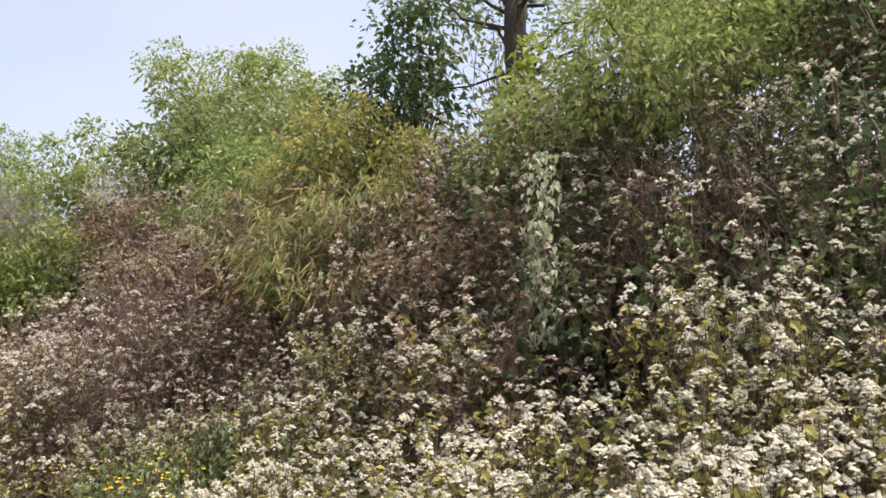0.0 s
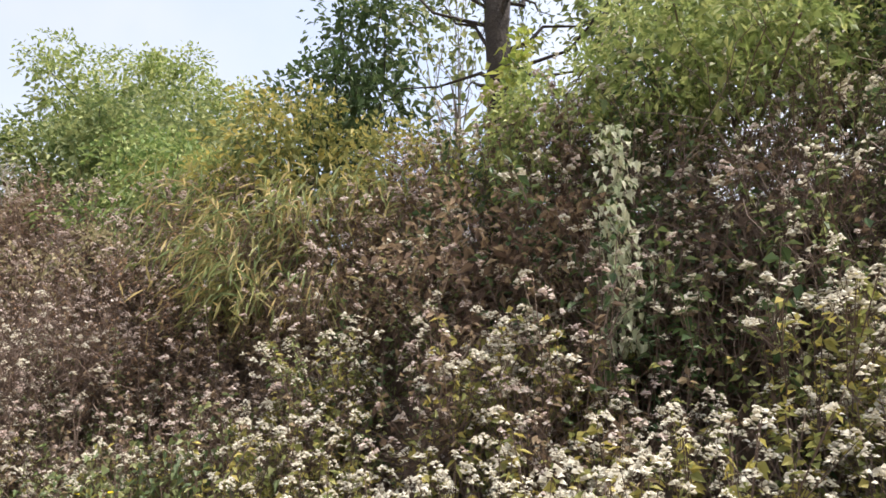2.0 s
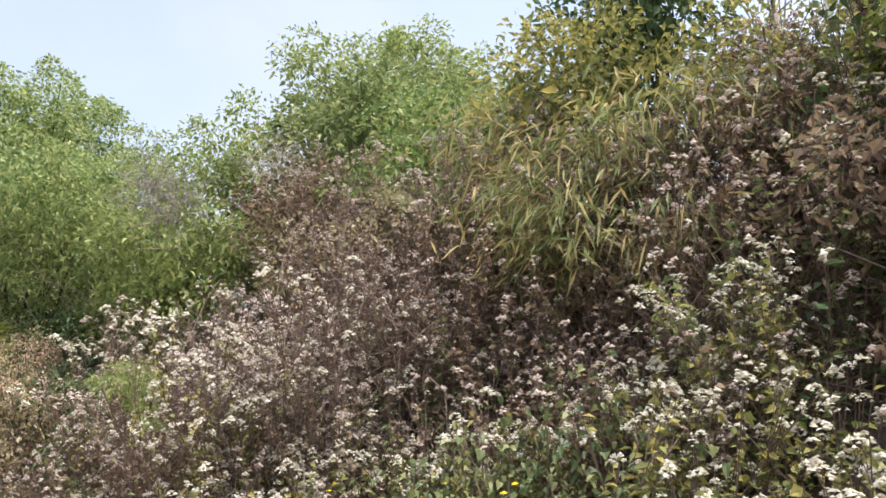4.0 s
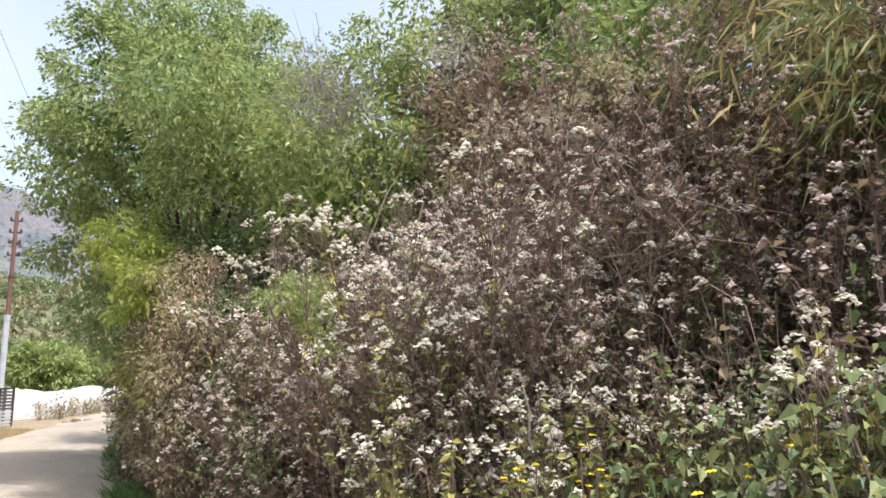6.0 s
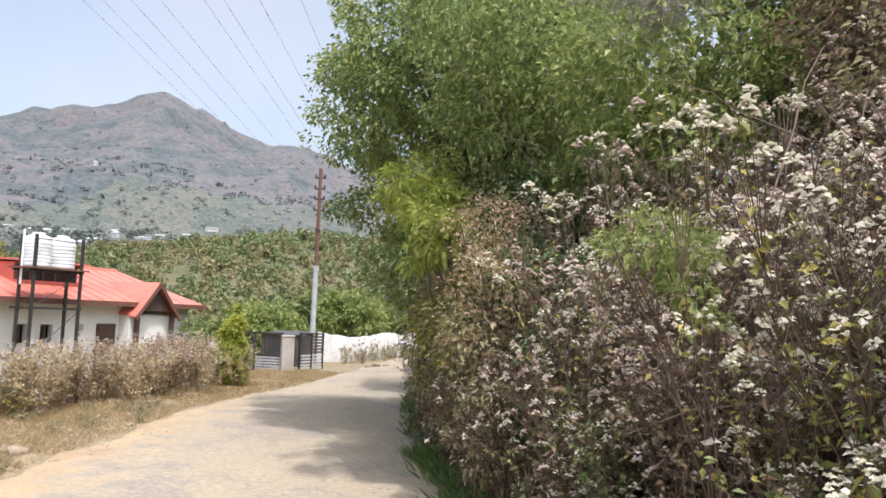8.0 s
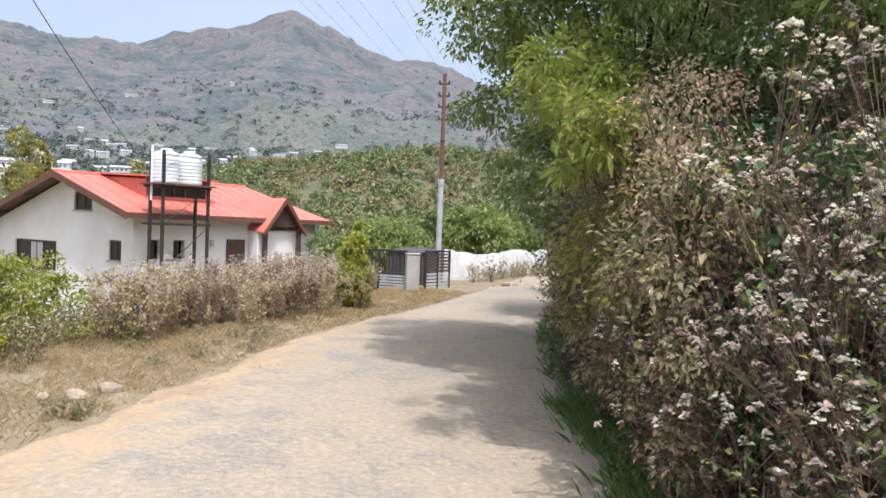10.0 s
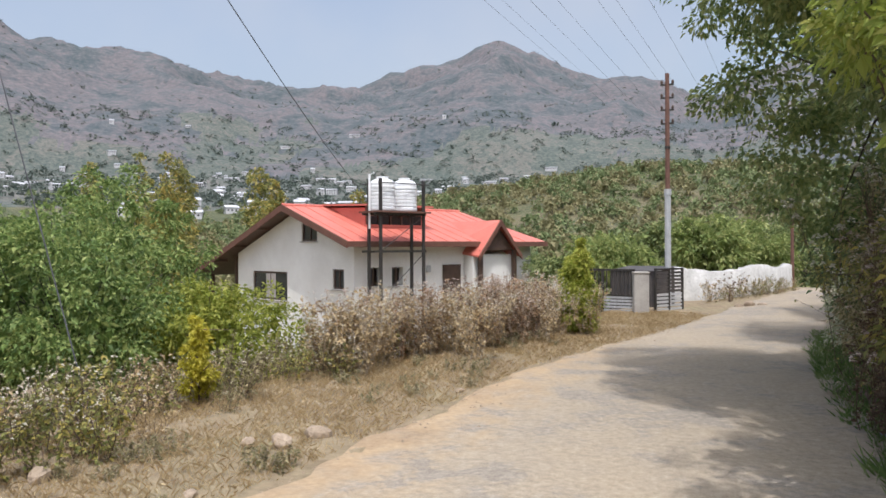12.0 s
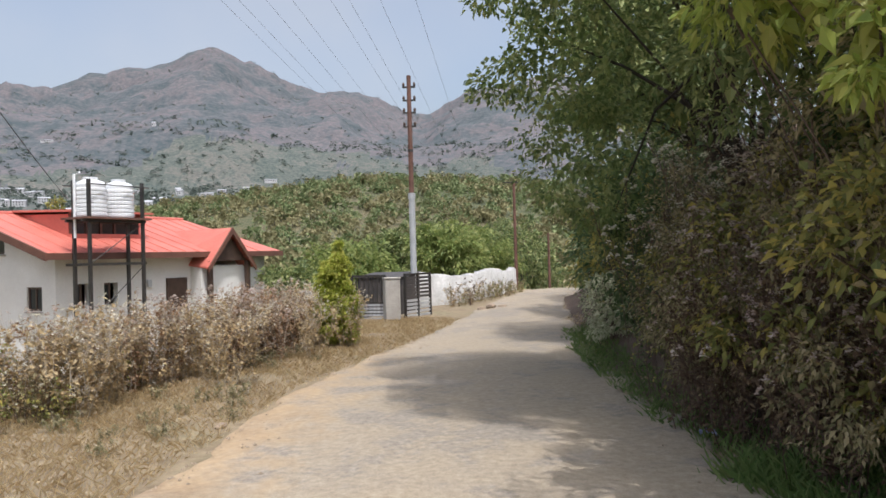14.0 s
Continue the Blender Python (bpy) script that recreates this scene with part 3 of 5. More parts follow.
    for x in (1.2, 3.62):
        bm = bmesh.new()
        vs = [bm.verts.new(q) for q in ((x, y0 + 0.12, z0 - 0.25), (x, y0 + 0.12, z0 + 0.7), (x, ridge_y, ridge_z - 0.05))]
        ve = [bm.verts.new((v.co.x + 0.08, v.co.y, v.co.z)) for v in vs]
        bm.faces.new(vs), bm.faces.new(ve[::-1])
        for i in range(3):
            bm.faces.new((vs[i], ve[i], ve[(i + 1) % 3], vs[(i + 1) % 3]))
        bmesh.ops.recalc_face_normals(bm, faces=bm.faces[:])
        part("dormer_cheek", bm, M["roof_red"], dormer)
    part("dormer_roof", slab([(1.05, y0 - 0.35, z0 + 0.80), (3.85, y0 - 0.35, z0 + 0.80), (3.85, ridge_y + 0.1, ridge_z + 0.09), (1.05, ridge_y + 0.1, ridge_z + 0.09)], 0.06), M["roof_red"], dormer)

    # cross gable over the entrance
    wing = new("entrance_gable")
    wing.parent = house
    tagged(wing, "small steep red gable over the entrance")
    cx, ez, top, front = 5.75, 1.3, 2.58, -0.85
    for s in (-1, 1):
        part("gable_slope", slab([(cx, front, top), (cx, 2.4, top), (cx + s * 1.15, 1.0, ez + 0.25), (cx + s * 1.05, front, ez)], 0.06), M["roof_red"], wing)
        bm = bmesh.new()
        vs = [bm.verts.new((x, y, z)) for y in (front - 0.05, front) for x, z in ((cx, top + 0.02), (cx + s * 1.08, ez + 0.01), (cx + s * 1.08, ez - 0.16), (cx, top - 0.2))]
        for q in ((0, 1, 2, 3), (7, 6, 5, 4), (0, 4, 5, 1), (1, 5, 6, 2), (2, 6, 7, 3), (3, 7, 4, 0)):
            bm.faces.new([vs[k] for k in q])
        bmesh.ops.recalc_face_normals(bm, faces=bm.faces[:])
        part("bargeboard", bm, M["roof_edge"], wing)
        part("porch_post", box(cx + s * 0.85 - 0.07, -0.75, low, cx + s * 0.85 + 0.07, -0.61, ez + 0.2), M["wood_dark"], wing)
    bm = bmesh.new()
    vs = [bm.verts.new((x, y, z)) for y in (-0.7, -0.62) for x, z in ((cx - 0.8, ez + 0.2), (cx + 0.8, ez + 0.2), (cx, top - 0.22))]
    for q in ((0, 1, 2), (5, 4, 3), (0, 3, 4, 1), (1, 4, 5, 2), (2, 5, 3, 0)):
        bm.faces.new([vs[k] for k in q])
    bmesh.ops.recalc_face_normals(bm, faces=bm.faces[:])
    part("gable_infill", bm, M["wood_dark"], wing, "dark brown gable boarding")
    part("wing_wall", box(4.7, -0.5, low, 6.6, -0.02, 1.35), M["plaster"], wing)
    part("doorway", box(3.7, -0.09, -0.9, 4.5, -0.01, 1.0, 0.01), M["wood_dark"], house, "dark wooden doorway")
    part("lamp_bracket", box(2.95, -0.12, 0.75, 3.1, -0.005, 0.98, 0.02), M["steel_grey"], house)


def build_tank_stand():
    stand = thing("tank_stand", "tall black steel stand carrying water tanks beside the house", "tank stand")
    stand.matrix_world = HOUSE
    xs, ys, floor_z, deck = (0.15, 1.85), (-1.25, -0.62), -3.1, 2.70
    for x in xs:
        for y in ys:
            part("post", box(x - 0.04, y - 0.04, floor_z, x + 0.04, y + 0.04, 3.75), M["steel_black"], stand)
    for z in (-0.1, 1.45, 2.62):
        for y in ys:
            part("beam", box(xs[0] - 0.25, y - 0.025, z, xs[1] + 0.1, y + 0.025, z + 0.07), M["steel_black"], stand)
        for x in xs:
            part("beam", box(x - 0.025, ys[0], z, x + 0.025, ys[1], z + 0.07), M["steel_black"], stand)
    part("deck", box(-0.05, -1.4, deck, 2.05, -0.35, deck + 0.05), M["rust"], stand)
    for y in (-1.36, -0.4):
        part("guard_rail", Geo().add(*tube([(0.0, y, 3.62), (2.0, y, 3.62)], 0.018, 6)), M["steel_black"], stand)
    for a, b in (((0.15, -1.25, 1.5), (1.85, -1.25, 2.6)), ((0.15, -1.25, 0.0), (1.85, -1.25, 1.4))):
        part("brace", Geo().add(*tube([a, b], 0.014, 5)), M["steel_black"], stand)
    part("overflow_pipe", Geo().add(*tube([(0.05, -0.8, 2.2), (0.05, -0.8, 3.9), (0.2, -0.85, 3.95)], 0.035, 8)), M["tank"], stand, "white plastic pipe")
    prof = [(0.0, 0), (0.38, 0), (0.40, 0.03)]
    for i in range(7):
        z = 0.06 + 0.11 * i
        prof += [(0.41, z), (0.41, z + 0.06), (0.39, z + 0.075), (0.39, z + 0.1)]
    prof += [(0.395, 0.88), (0.35, 0.96), (0.2, 1.02), (0.17, 1.03), (0.17, 1.07), (0.0, 1.08)]
    seg = 28
    v = [(r * math.cos(2 * math.pi * k / seg), r * math.sin(2 * math.pi * k / seg), z) for r, z in prof for k in range(seg)]
    f = []
    for i in range(len(prof) - 1):
        for k in range(seg):
            a, b = i * seg + k, i * seg + (k + 1) % seg
            f += [(a, b, b + seg), (a, b + seg, a + seg)]
    first = None
    for x in (0.5, 1.38):
        m = HOUSE @ pose(x, -0.86, deck + 0.05)
        if first is None:
            first = thing("water_tank", "white ribbed plastic water tank on a steel stand", "water tank", group="water tanks")
            part("body", Geo().add(v, f), M["tank"], first, smooth=False)
            part("lid", Geo().add(*tube([(0, 0, 1.05), (0, 0, 1.09)], 0.19, 20)), M["tank"], first)
            first.matrix_world = m
        else:
            copy_thing(first, m)


# ---- poles and wires ----
def build_poles():
    pole = thing("electric_pole", "tall steel electric pole, rusty above and grey below", "utility pole", (-1.03, 20.5, -0.17))
    part("lower_tube", Geo().add(*tube([(0, 0, -0.3), (0, 0, 3.2)], (0.085, 0.08), 12)), M["steel_grey"], pole, "grey painted lower tube")
    part("upper_tube", Geo().add(*tube([(0, 0, 3.2), (0, 0, 6.35)], (0.065, 0.055), 12)), M["rust"], pole, "rusty upper tube")
    part("collar", Geo().add(*tube([(0, 0, 3.12), (0, 0, 3.28)], 0.095, 12)), M["steel_grey"], pole)
    for z in (6.05, 5.7, 5.38, 5.02):
        arm = part("cross_arm", box(-0.17, -0.03, z - 0.02, 0.17, 0.03, z + 0.02), M["steel_black"], pole)
        for s in (-1, 1):
            part("insulator", Geo().add(*tube([(s * 0.14, 0, z + 0.02), (s * 0.14, 0, z + 0.07), (s * 0.14, 0, z + 0.12)], (0.025, 0.038, 0.02), 8)), M["wood_dark"], arm)
    part("number_band", Geo().add(*tube([(0, 0, 4.35), (0, 0, 4.42)], 0.075, 12)), M["steel_black"], pole)
    for x, y, h, far in ((2.0, 33.0, 4.6, 1), (3.9, 40.0, 3.0, 2)):
        z = float(height(x, y))
        p = thing("electric_pole", "slim rusty pole with a short cross arm down the road", "utility pole", (x, y, z))
        part("tube", Geo().add(*tube([(0, 0, -0.3), (0, 0, h)], (0.08, 0.055), 10)), M["rust"], p)
        if far == 1:
            part("cross_arm", box(-0.45, -0.03, h - 0.1, 0.25, 0.03, h - 0.05), M["steel_black"], p)
    # a line of eight wires crossing high above the verge
    for i, x in enumerate((-8.7, -8.2, -7.1, -6.3, -5.05, -4.3, -3.3, -2.1)):
        line = bend((x - 0.6, -50.0, 13.5), (x + 4.5, 260.0, 6.0), -1.6, 60)
        line[:, 2] += 0.12 * math.sin(i * 2.1)
        tagged(new("power_line", Geo().add(*tube(line, 0.006, 4)).mesh("power_line", M["wire"])), "thin dark overhead power line", "power line", group="overhead power lines")
    cable = Geo().add(*tube(bend((-10.6, 21.0, 3.3), (-1.2, -3.0, 8.4), -0.5, 26), 0.009, 5))
    tagged(new("service_cable", cable.mesh("service_cable", M["cable"])), "dark service cable sagging towards the house", "cable")
    stay = Geo().add(*tube([(-3.16, 4.2, -0.2), (-5.9, 4.85, 4.9), (-9.0, 5.6, 10.6)], 0.007, 6))
    tagged(new("stay_wire", stay.mesh("stay_wire", M["cable"])), "dark slanting stay wire above the verge", "stay wire")


# ---- gate, shed and walls by the pole ----
def build_gate():
    def pillar(x, y, h, w, label):
        z = float(height(x, y))
        p = thing("gate_pillar", label, "pillar", (x, y, z - 0.1), "gate pillars", 20)
        part("shaft", box(-w / 2, -w / 2, 0, w / 2, w / 2, h, 0.015), M["concrete"], p)
        part("capping", box(-w / 2 - 0.015, -w / 2 - 0.015, h, w / 2 + 0.015, w / 2 + 0.015, h + 0.04, 0.008), M["concrete"], p)

    pillar(-1.24, 17.6, 1.02, 0.34, "grey concrete gate pillar streaked with rust")
    pillar(-3.25, 18.15, 1.15, 0.42, "weathered grey concrete gate pillar")
    gate = thing("metal_gate", "black metal gate with upright bars and a slatted foot", "gate", (-2.95, 17.95, -0.05), turn=-12)
    w, h = 1.62, 1.12
    for x0, z0, x1, z1 in ((0, 0.05, w, 0.1), (0, h - 0.05, w, h), (0, 0.48, w, 0.52), (0, 0.05, 0.05, h), (w - 0.05, 0.05, w, h), (w / 2 - 0.03, 0.05, w / 2 + 0.03, h)):
        part("gate_frame", box(x0, -0.02, z0, x1, 0.02, z1), M["steel_black"], gate)
    for i in range(15):
        x = 0.1 + i * 0.102
        part("bar", box(x - 0.011, -0.011, 0.5, x + 0.011, 0.011, h - 0.03), M["steel_black"], gate)
    for i in range(5):
        z = 0.12 + i * 0.075
        part("slat", box(0.05, -0.012, z, w - 0.05, 0.012, z + 0.045), M["steel_grey"], gate)
    leaf = thing("metal_gate", "dark slatted gate leaf standing open beside the pole", "gate", (-1.02, 18.25, -0.05), turn=62)
    for i in range(11):
        part("slat", box(0.05, -0.012, 0.1 + i * 0.088, 1.06, 0.012, 0.155 + i * 0.088), M["tin"] if i > 4 else M["steel_grey"], leaf)
    for x in (0.0, 0.52, 1.06):
        part("upright", box(x, -0.025, 0.0, x + 0.05, 0.025, 1.12), M["steel_black"], leaf)
    part("top_rail", box(0.05, -0.02, 1.07, 1.06, 0.02, 1.115), M["steel_black"], leaf)
    shed = thing("tin_shed", "low dark corrugated tin shed behind the gate", "shed", (-2.35, 19.6, -0.35), turn=-6)
    for name, a, b in (("front", (0, 0), (1.25, 0)), ("side", (1.25, 0), (1.25, 1.6)), ("side", (0, 0), (0, 1.6)), ("back", (0, 1.6), (1.25, 1.6))):
        n = 60
        v, f = [], []
        for i in range(n + 1):
            t = i / n
            off = 0.018 * math.sin(i * 1.25)
            dx, dy = (0, off) if a[1] == b[1] else (off, 0)
            x, y = a[0] + (b[0] - a[0]) * t + dx, a[1] + (b[1] - a[1]) * t + dy
            v += [(x, y, 0), (x, y, 1.30 + 0.05 * y)]
            if i < n:
                f += [(2 * i, 2 * i + 2, 2 * i + 3), (2 * i, 2 * i + 3, 2 * i + 1)]
        part(name + "_sheet", Geo().add(v, f), M["tin"], shed)
    part("roof_sheet", slab([(-0.03, -0.04, 1.325), (1.28, -0.04, 1.325), (1.28, 1.65, 1.41), (-0.03, 1.65, 1.41)], 0.012), M["tin"], shed, "dark weathered sheet roof")
    # limewashed boundary wall with a broken top
    wall = Geo()
    pts = [(-1.35, 21.7), (-0.35, 22.6), (0.5, 25.0), (1.1, 27.5), (1.6, 30.5), (1.9, 33.5)]
    rng = np.random.default_rng(4)
    top = []
    for (x0, y0), (x1, y1) in zip(pts, pts[1:]):
        for i in range(8):
            t = i / 8
            top.append((x0 + (x1 - x0) * t, y0 + (y1 - y0) * t))
    v, f = [], []
    for i, (x, y) in enumerate(top):
        z = float(height(x, y))
        h = 0.84 + 0.07 * math.sin(i * 0.35 + 0.4) + rng.normal() * 0.02
        j = rng.normal(size=4) * 0.02
        v += [(x + 0.16 + j[0], y, z - 0.2), (x + 0.12 + j[1], y, z + h), (x - 0.12 + j[2], y, z + h + 0.02), (x - 0.16 + j[3], y, z - 0.2)]
        if i:
            a, b = 4 * i - 4, 4 * i
            for k in range(3):
                f += [(a + k, b + k, b + k + 1), (a + k, b + k + 1, a + k + 1)]
    f += [(0, 1, 2), (0, 2, 3), (b, b + 2, b + 1), (b, b + 3, b + 2)]
    tagged(new("boundary_wall", wall.add(v, f).mesh("boundary_wall", M["plaster_lime"], True)), "whitewashed rough boundary wall with an uneven top", "wall", kind="structure")
    # fence posts down the slope
    first = None
    for x, y, h in ((-4.15, 4.0, 0.5), (-4.6, 6.6, 0.85), (-5.3, 9.2, 0.9), (-3.9, 1.6, 0.7)):
        m = pose(x, y, float(height(x, y)) - 0.15, 2, 3, 10)
        if first is None:
            first = thing("fence_post", "squat grey concrete fence post among weeds", "fence post", group="fence posts on the slope")
            part("shaft", box(-0.05, -0.05, 0, 0.05, 0.05, h + 0.15, 0.008), M["concrete"], first)
            first.matrix_world = m
        else:
            copy_thing(first, m)
    # loose stones
    for i, (x, y, r) in enumerate(((-1.72, 4.62, 0.09), (-1.6, 4.95, 0.11), (-1.95, 4.5, 0.06), (0.95, 21.0, 0.16), (1.25, 21.3, 0.12), (0.7, 20.8, 0.10), (-1.35, 7.3, 0.05), (-1.5, 3.4, 0.06), (-2.6, 3.2, 0.1))):
        rng = np.random.default_rng(i)
        bm = bmesh.new()
        bmesh.ops.create_icosphere(bm, subdivisions=2, radius=1)
        q = rng.normal(size=(7, 3))
        q /= np.linalg.norm(q, axis=1)[:, None]
        for vert in bm.verts:
            co = np.array(vert.co)
            for d in q:
                over = co @ d - 0.72
                if over > 0:
                    co = co - d * over
            vert.co = co * r * np.array((1.25, 0.85, 0.7))
        me = bpy.data.meshes.new("stone")
        bm.to_mesh(me)
        bm.free()
        me.materials.append(M["stone"])
        ob = new("stone", me)
        ob.matrix_world = pose(x, y, float(height(x, y)) + r * 0.35, 8, 5, 40 * i)
        tagged(ob, "rough tan stone lying on the dry verge", "stone", "loose stones")
    litter = thing("litter", "small crumpled blue plastic wrapper at the road edge", "litter", (2.62, 6.75, 0.03))
    rng = np.random.default_rng(3)
    gx, gy = np.meshgrid(np.linspace(-0.06, 0.06, 7), np.linspace(-0.04, 0.04, 6))
    v = np.stack([gx.ravel(), gy.ravel(), 0.03 + rng.normal(size=42) * 0.013], 1)
    f = [q for i in range(5) for j in range(6) for q in ((i * 7 + j, i * 7 + j + 1, i * 7 + j + 8), (i * 7 + j, i * 7 + j + 8, i * 7 + j + 7))]
    M["plastic"] = surface("plastic", (0.25, 0.3, 0.6), (0.55, 0.55, 0.75), 30, 0.4)
    part("wrapper", Geo().add(v, f), M["plastic"], litter)


build_house()
build_tank_stand()
build_poles()
build_gate()


# ---- plants ----
def cluster(at, size, rng, florets=11):
    """Domed heads of small fluffy florets, each a jagged four-sided tuft."""
    n = len(at)
    size = np.broadcast_to(size, n)[:, None]
    a, q = rng.random((n, florets)) * 6.283, np.sqrt((np.arange(florets) + 0.5) / florets)[None] * np.ones((n, 1))
    tilt = rng.normal(size=(n, 2, 1)) * 0.35
    x, y = np.cos(a) * q * 0.62, np.sin(a) * q * 0.62
    c = at[:, None] + np.stack([x, y, 0.55 * (1 - q * q) + x * tilt[:, 0] + y * tilt[:, 1] + 0.08 * rng.normal(size=(n, florets))], -1) * size[:, :, None]
    c = c.reshape(-1, 3)
    r = 0.78 / math.sqrt(florets) * np.repeat(size[:, 0], florets)[:, None, None] * (0.75 + 0.5 * rng.random((n * florets, 1, 1)))
    g = np.arange(4) * 1.5708
    o = np.concatenate([np.stack([np.cos(g), np.sin(g), -0.25 + 0 * g], 1), [(0, 0, 0.55)]])
    v = c[:, None] + (o[None] + rng.normal(size=(len(c), 5, 3)) * 0.24) * r
    i = np.arange(len(c))[:, None] * 5
    f = np.concatenate([i + t for t in ((0, 1, 4), (1, 2, 4), (2, 3, 4), (3, 0, 4))])
    return v.reshape(-1, 3), f


def weed_arrays(seed, tall=1.2, stems=9, heads=5, leafy=14, spread=0.35, leaf_len=0.085, head=0.048, florets=10):
    rng = np.random.default_rng(seed)
    st, lf, fl = Geo(), Geo(), Geo()
    for _ in range(stems):
        a = rng.random() * 6.28
        out = spread * (0.3 + rng.random())
        h = tall * (0.6 + 0.45 * rng.random())
        base = np.array((math.cos(a) * 0.1, math.sin(a) * 0.1, -0.1))
        top = np.array((math.cos(a) * out, math.sin(a) * out, h))
        line = bend(base, top, 0.0, 5, rng, 0.015 + 0.035 * tall)
        st.add(*tube(line, np.linspace(0.0048, 0.0022, 5), 3))
        n = leafy
        t = 0.1 + 0.9 * rng.random(n) ** 0.8
        at = np.stack([np.interp(t, np.linspace(0, 1, 5), line[:, k]) for k in range(3)], 1)
        way = rng.normal(size=(n, 3)) * (1, 1, 0.45) + (0, 0, -0.1)
        lf.add(*leaves(at, way, leaf_len * (0.6 + 0.7 * rng.random(n)), leaf_len * 0.62 * (0.6 + 0.6 * rng.random(n)), rng))
        # side twigs carrying leaves of their own
        for k in (1, 2, 3, 3):
            end = line[k] + rng.normal(size=3) * (0.13, 0.13, 0.05) * min(1.4, tall) + (0, 0, 0.13 * tall)
            twig = bend(line[k], end, 0.0, 4, rng, 0.012)
            st.add(*tube(twig, (0.0024, 0.002, 0.0016, 0.001), 3))
            m = max(3, leafy // 6)
            u = rng.random((m, 1))
            lf.add(*leaves(line[k] * (1 - u) + end * u, rng.normal(size=(m, 3)) * (1, 1, 0.5) + (0, 0, -0.1), leaf_len * (0.5 + 0.6 * rng.random(m)), leaf_len * 0.5, rng))
        if heads:
            tips = top + rng.normal(size=(heads, 3)) * (0.09, 0.09, 0.06) - (0, 0, 0.04)
            for tip in tips:
                st.add(*tube([line[3], tip], (0.002, 0.0013), 3))
            fl.add(*cluster(tips, head * (0.6 + 0.7 * rng.random(heads)), rng, florets))
    return st, lf, fl


def weed(name, label, group, seed, mats, **kw):
    st, lf, fl = weed_arrays(seed, **kw)
    p = thing(name, label, "weed", group=group)
    part("stem_tuft", st, M[mats[0]], p, kind="stuff")
    part("foliage", lf, M[mats[1]], p, kind="stuff")
    if fl.n:
        part("blossom", fl, M[mats[2]], p, "clustered small white flower heads", kind="stuff")
    return p


def crown_arrays(blobs, clumps, per, leaf, rng, spread=0.32, droop=0.25, narrow=0.5, shell=0.35):
    """A crown given as ellipsoids (centre, radii), built of dense leafy puffs over a darker inner filling. Also gives the puff centres."""
    g, centres = Geo(), []
    vol = np.array([r[0] * r[1] * r[2] for _, r in blobs]) ** 0.75
    for (c, r), share in zip(blobs, vol / vol.sum()):
        n = max(4, int(clumps * share * 0.6))
        m = max(4, int(per * 1.6))
        r = np.asarray(r)
        d = unit(rng.normal(size=(n, 3)) + (0, 0, 0.15))
        k = (0.62 + 0.25 * shell) + (0.42 - 0.25 * shell) * rng.random((n, 1))
        cc = np.asarray(c) + d * k * r
        centres.append(cc)
        size = np.minimum(spread * 1.45, 0.6 * r.min()) * (0.55 + 0.75 * rng.random((n, 1, 1)))
        u = unit(rng.normal(size=(n, m, 3)) + d[:, None] * 0.45 + (0, 0, 0.3))
        off = u * np.sqrt(rng.random((n, m, 1))) * size
        at = (cc[:, None] + off * (1, 1, 0.72)).reshape(-1, 3)
        way = (u * 0.75 + d[:, None] * 0.25 + rng.normal(size=(n, m, 3)) * 0.45 + (0, 0, -droop)).reshape(-1, 3)
        ln = leaf * 1.15 * (0.6 + 0.8 * rng.random(len(at)))
        g.add(*leaves(at, way, ln, ln * narrow, rng, droop=0.2))
        q = n * m // 5
        inner = np.asarray(c) + unit(rng.normal(size=(q, 3))) * (rng.random((q, 1)) ** 0.4) * 0.8 * r
        ln = leaf * 1.7 * (0.6 + 0.8 * rng.random(q))
        g.add(*leaves(inner, rng.normal(size=(q, 3)) + (0, 0, -0.4), ln, ln * max(narrow, 0.55), rng))
    return g, np.concatenate(centres)


def tree(name, label, category, at, blobs, clumps, per, leaf, mats, trunk=0.1, fork=1.0, limbs=14, seed=1, group="", sides=7, lean=(0, 0), **kw):
    rng = np.random.default_rng(seed)
    t = thing(name, label, category, at, group)
    g, cc = crown_arrays(blobs, clumps, per, leaf, rng, **kw)
    wood = Geo()
    top = np.array((lean[0], lean[1], fork))
    line = bend((0, 0, -0.4), top, 0, 5, rng, trunk * 0.35)
    wood.add(*tube(line, np.linspace(trunk * 1.25, trunk * 0.8, 5), sides))
    part("trunk", wood, M[mats[1]], t, smooth=True)
    br = Geo()
    pick = cc[rng.permutation(len(cc))[:limbs]]
    for p in pick:
        s = line[rng.integers(2, 5)]
        mid = s * 0.55 + p * 0.45 + rng.normal(size=3) * 0.12 + (0, 0, 0.15)
        br.add(*tube([s, s * 0.75 + mid * 0.25, mid, p], (trunk * 0.3, trunk * 0.24, trunk * 0.14, 0.006), 4))
    if limbs:
        part("branchwork", br, M[mats[1]], t)
    part("crown", g, M[mats[0]], t, kind="stuff")
    return t


def place(proto_list, spots, rng, scale=(0.85, 1.15)):
    """Copies of the prototypes at spots (x, y) on the ground; the prototypes stand at the first spots."""
    for i, (x, y) in enumerate(spots):
        p = proto_list[i % len(proto_list)]
        k = scale[0] + (scale[1] - scale[0]) * rng.random()
        m = pose(x, y, float(height(x, y)), rng.normal() * 5, rng.normal() * 5, rng.random() * 360) @ Matrix.Scale(k, 4)
        if i < len(proto_list):
            p.matrix_world = m
        else:
            c = copy_thing(p, Matrix.Identity(4))
            c.matrix_basis = m


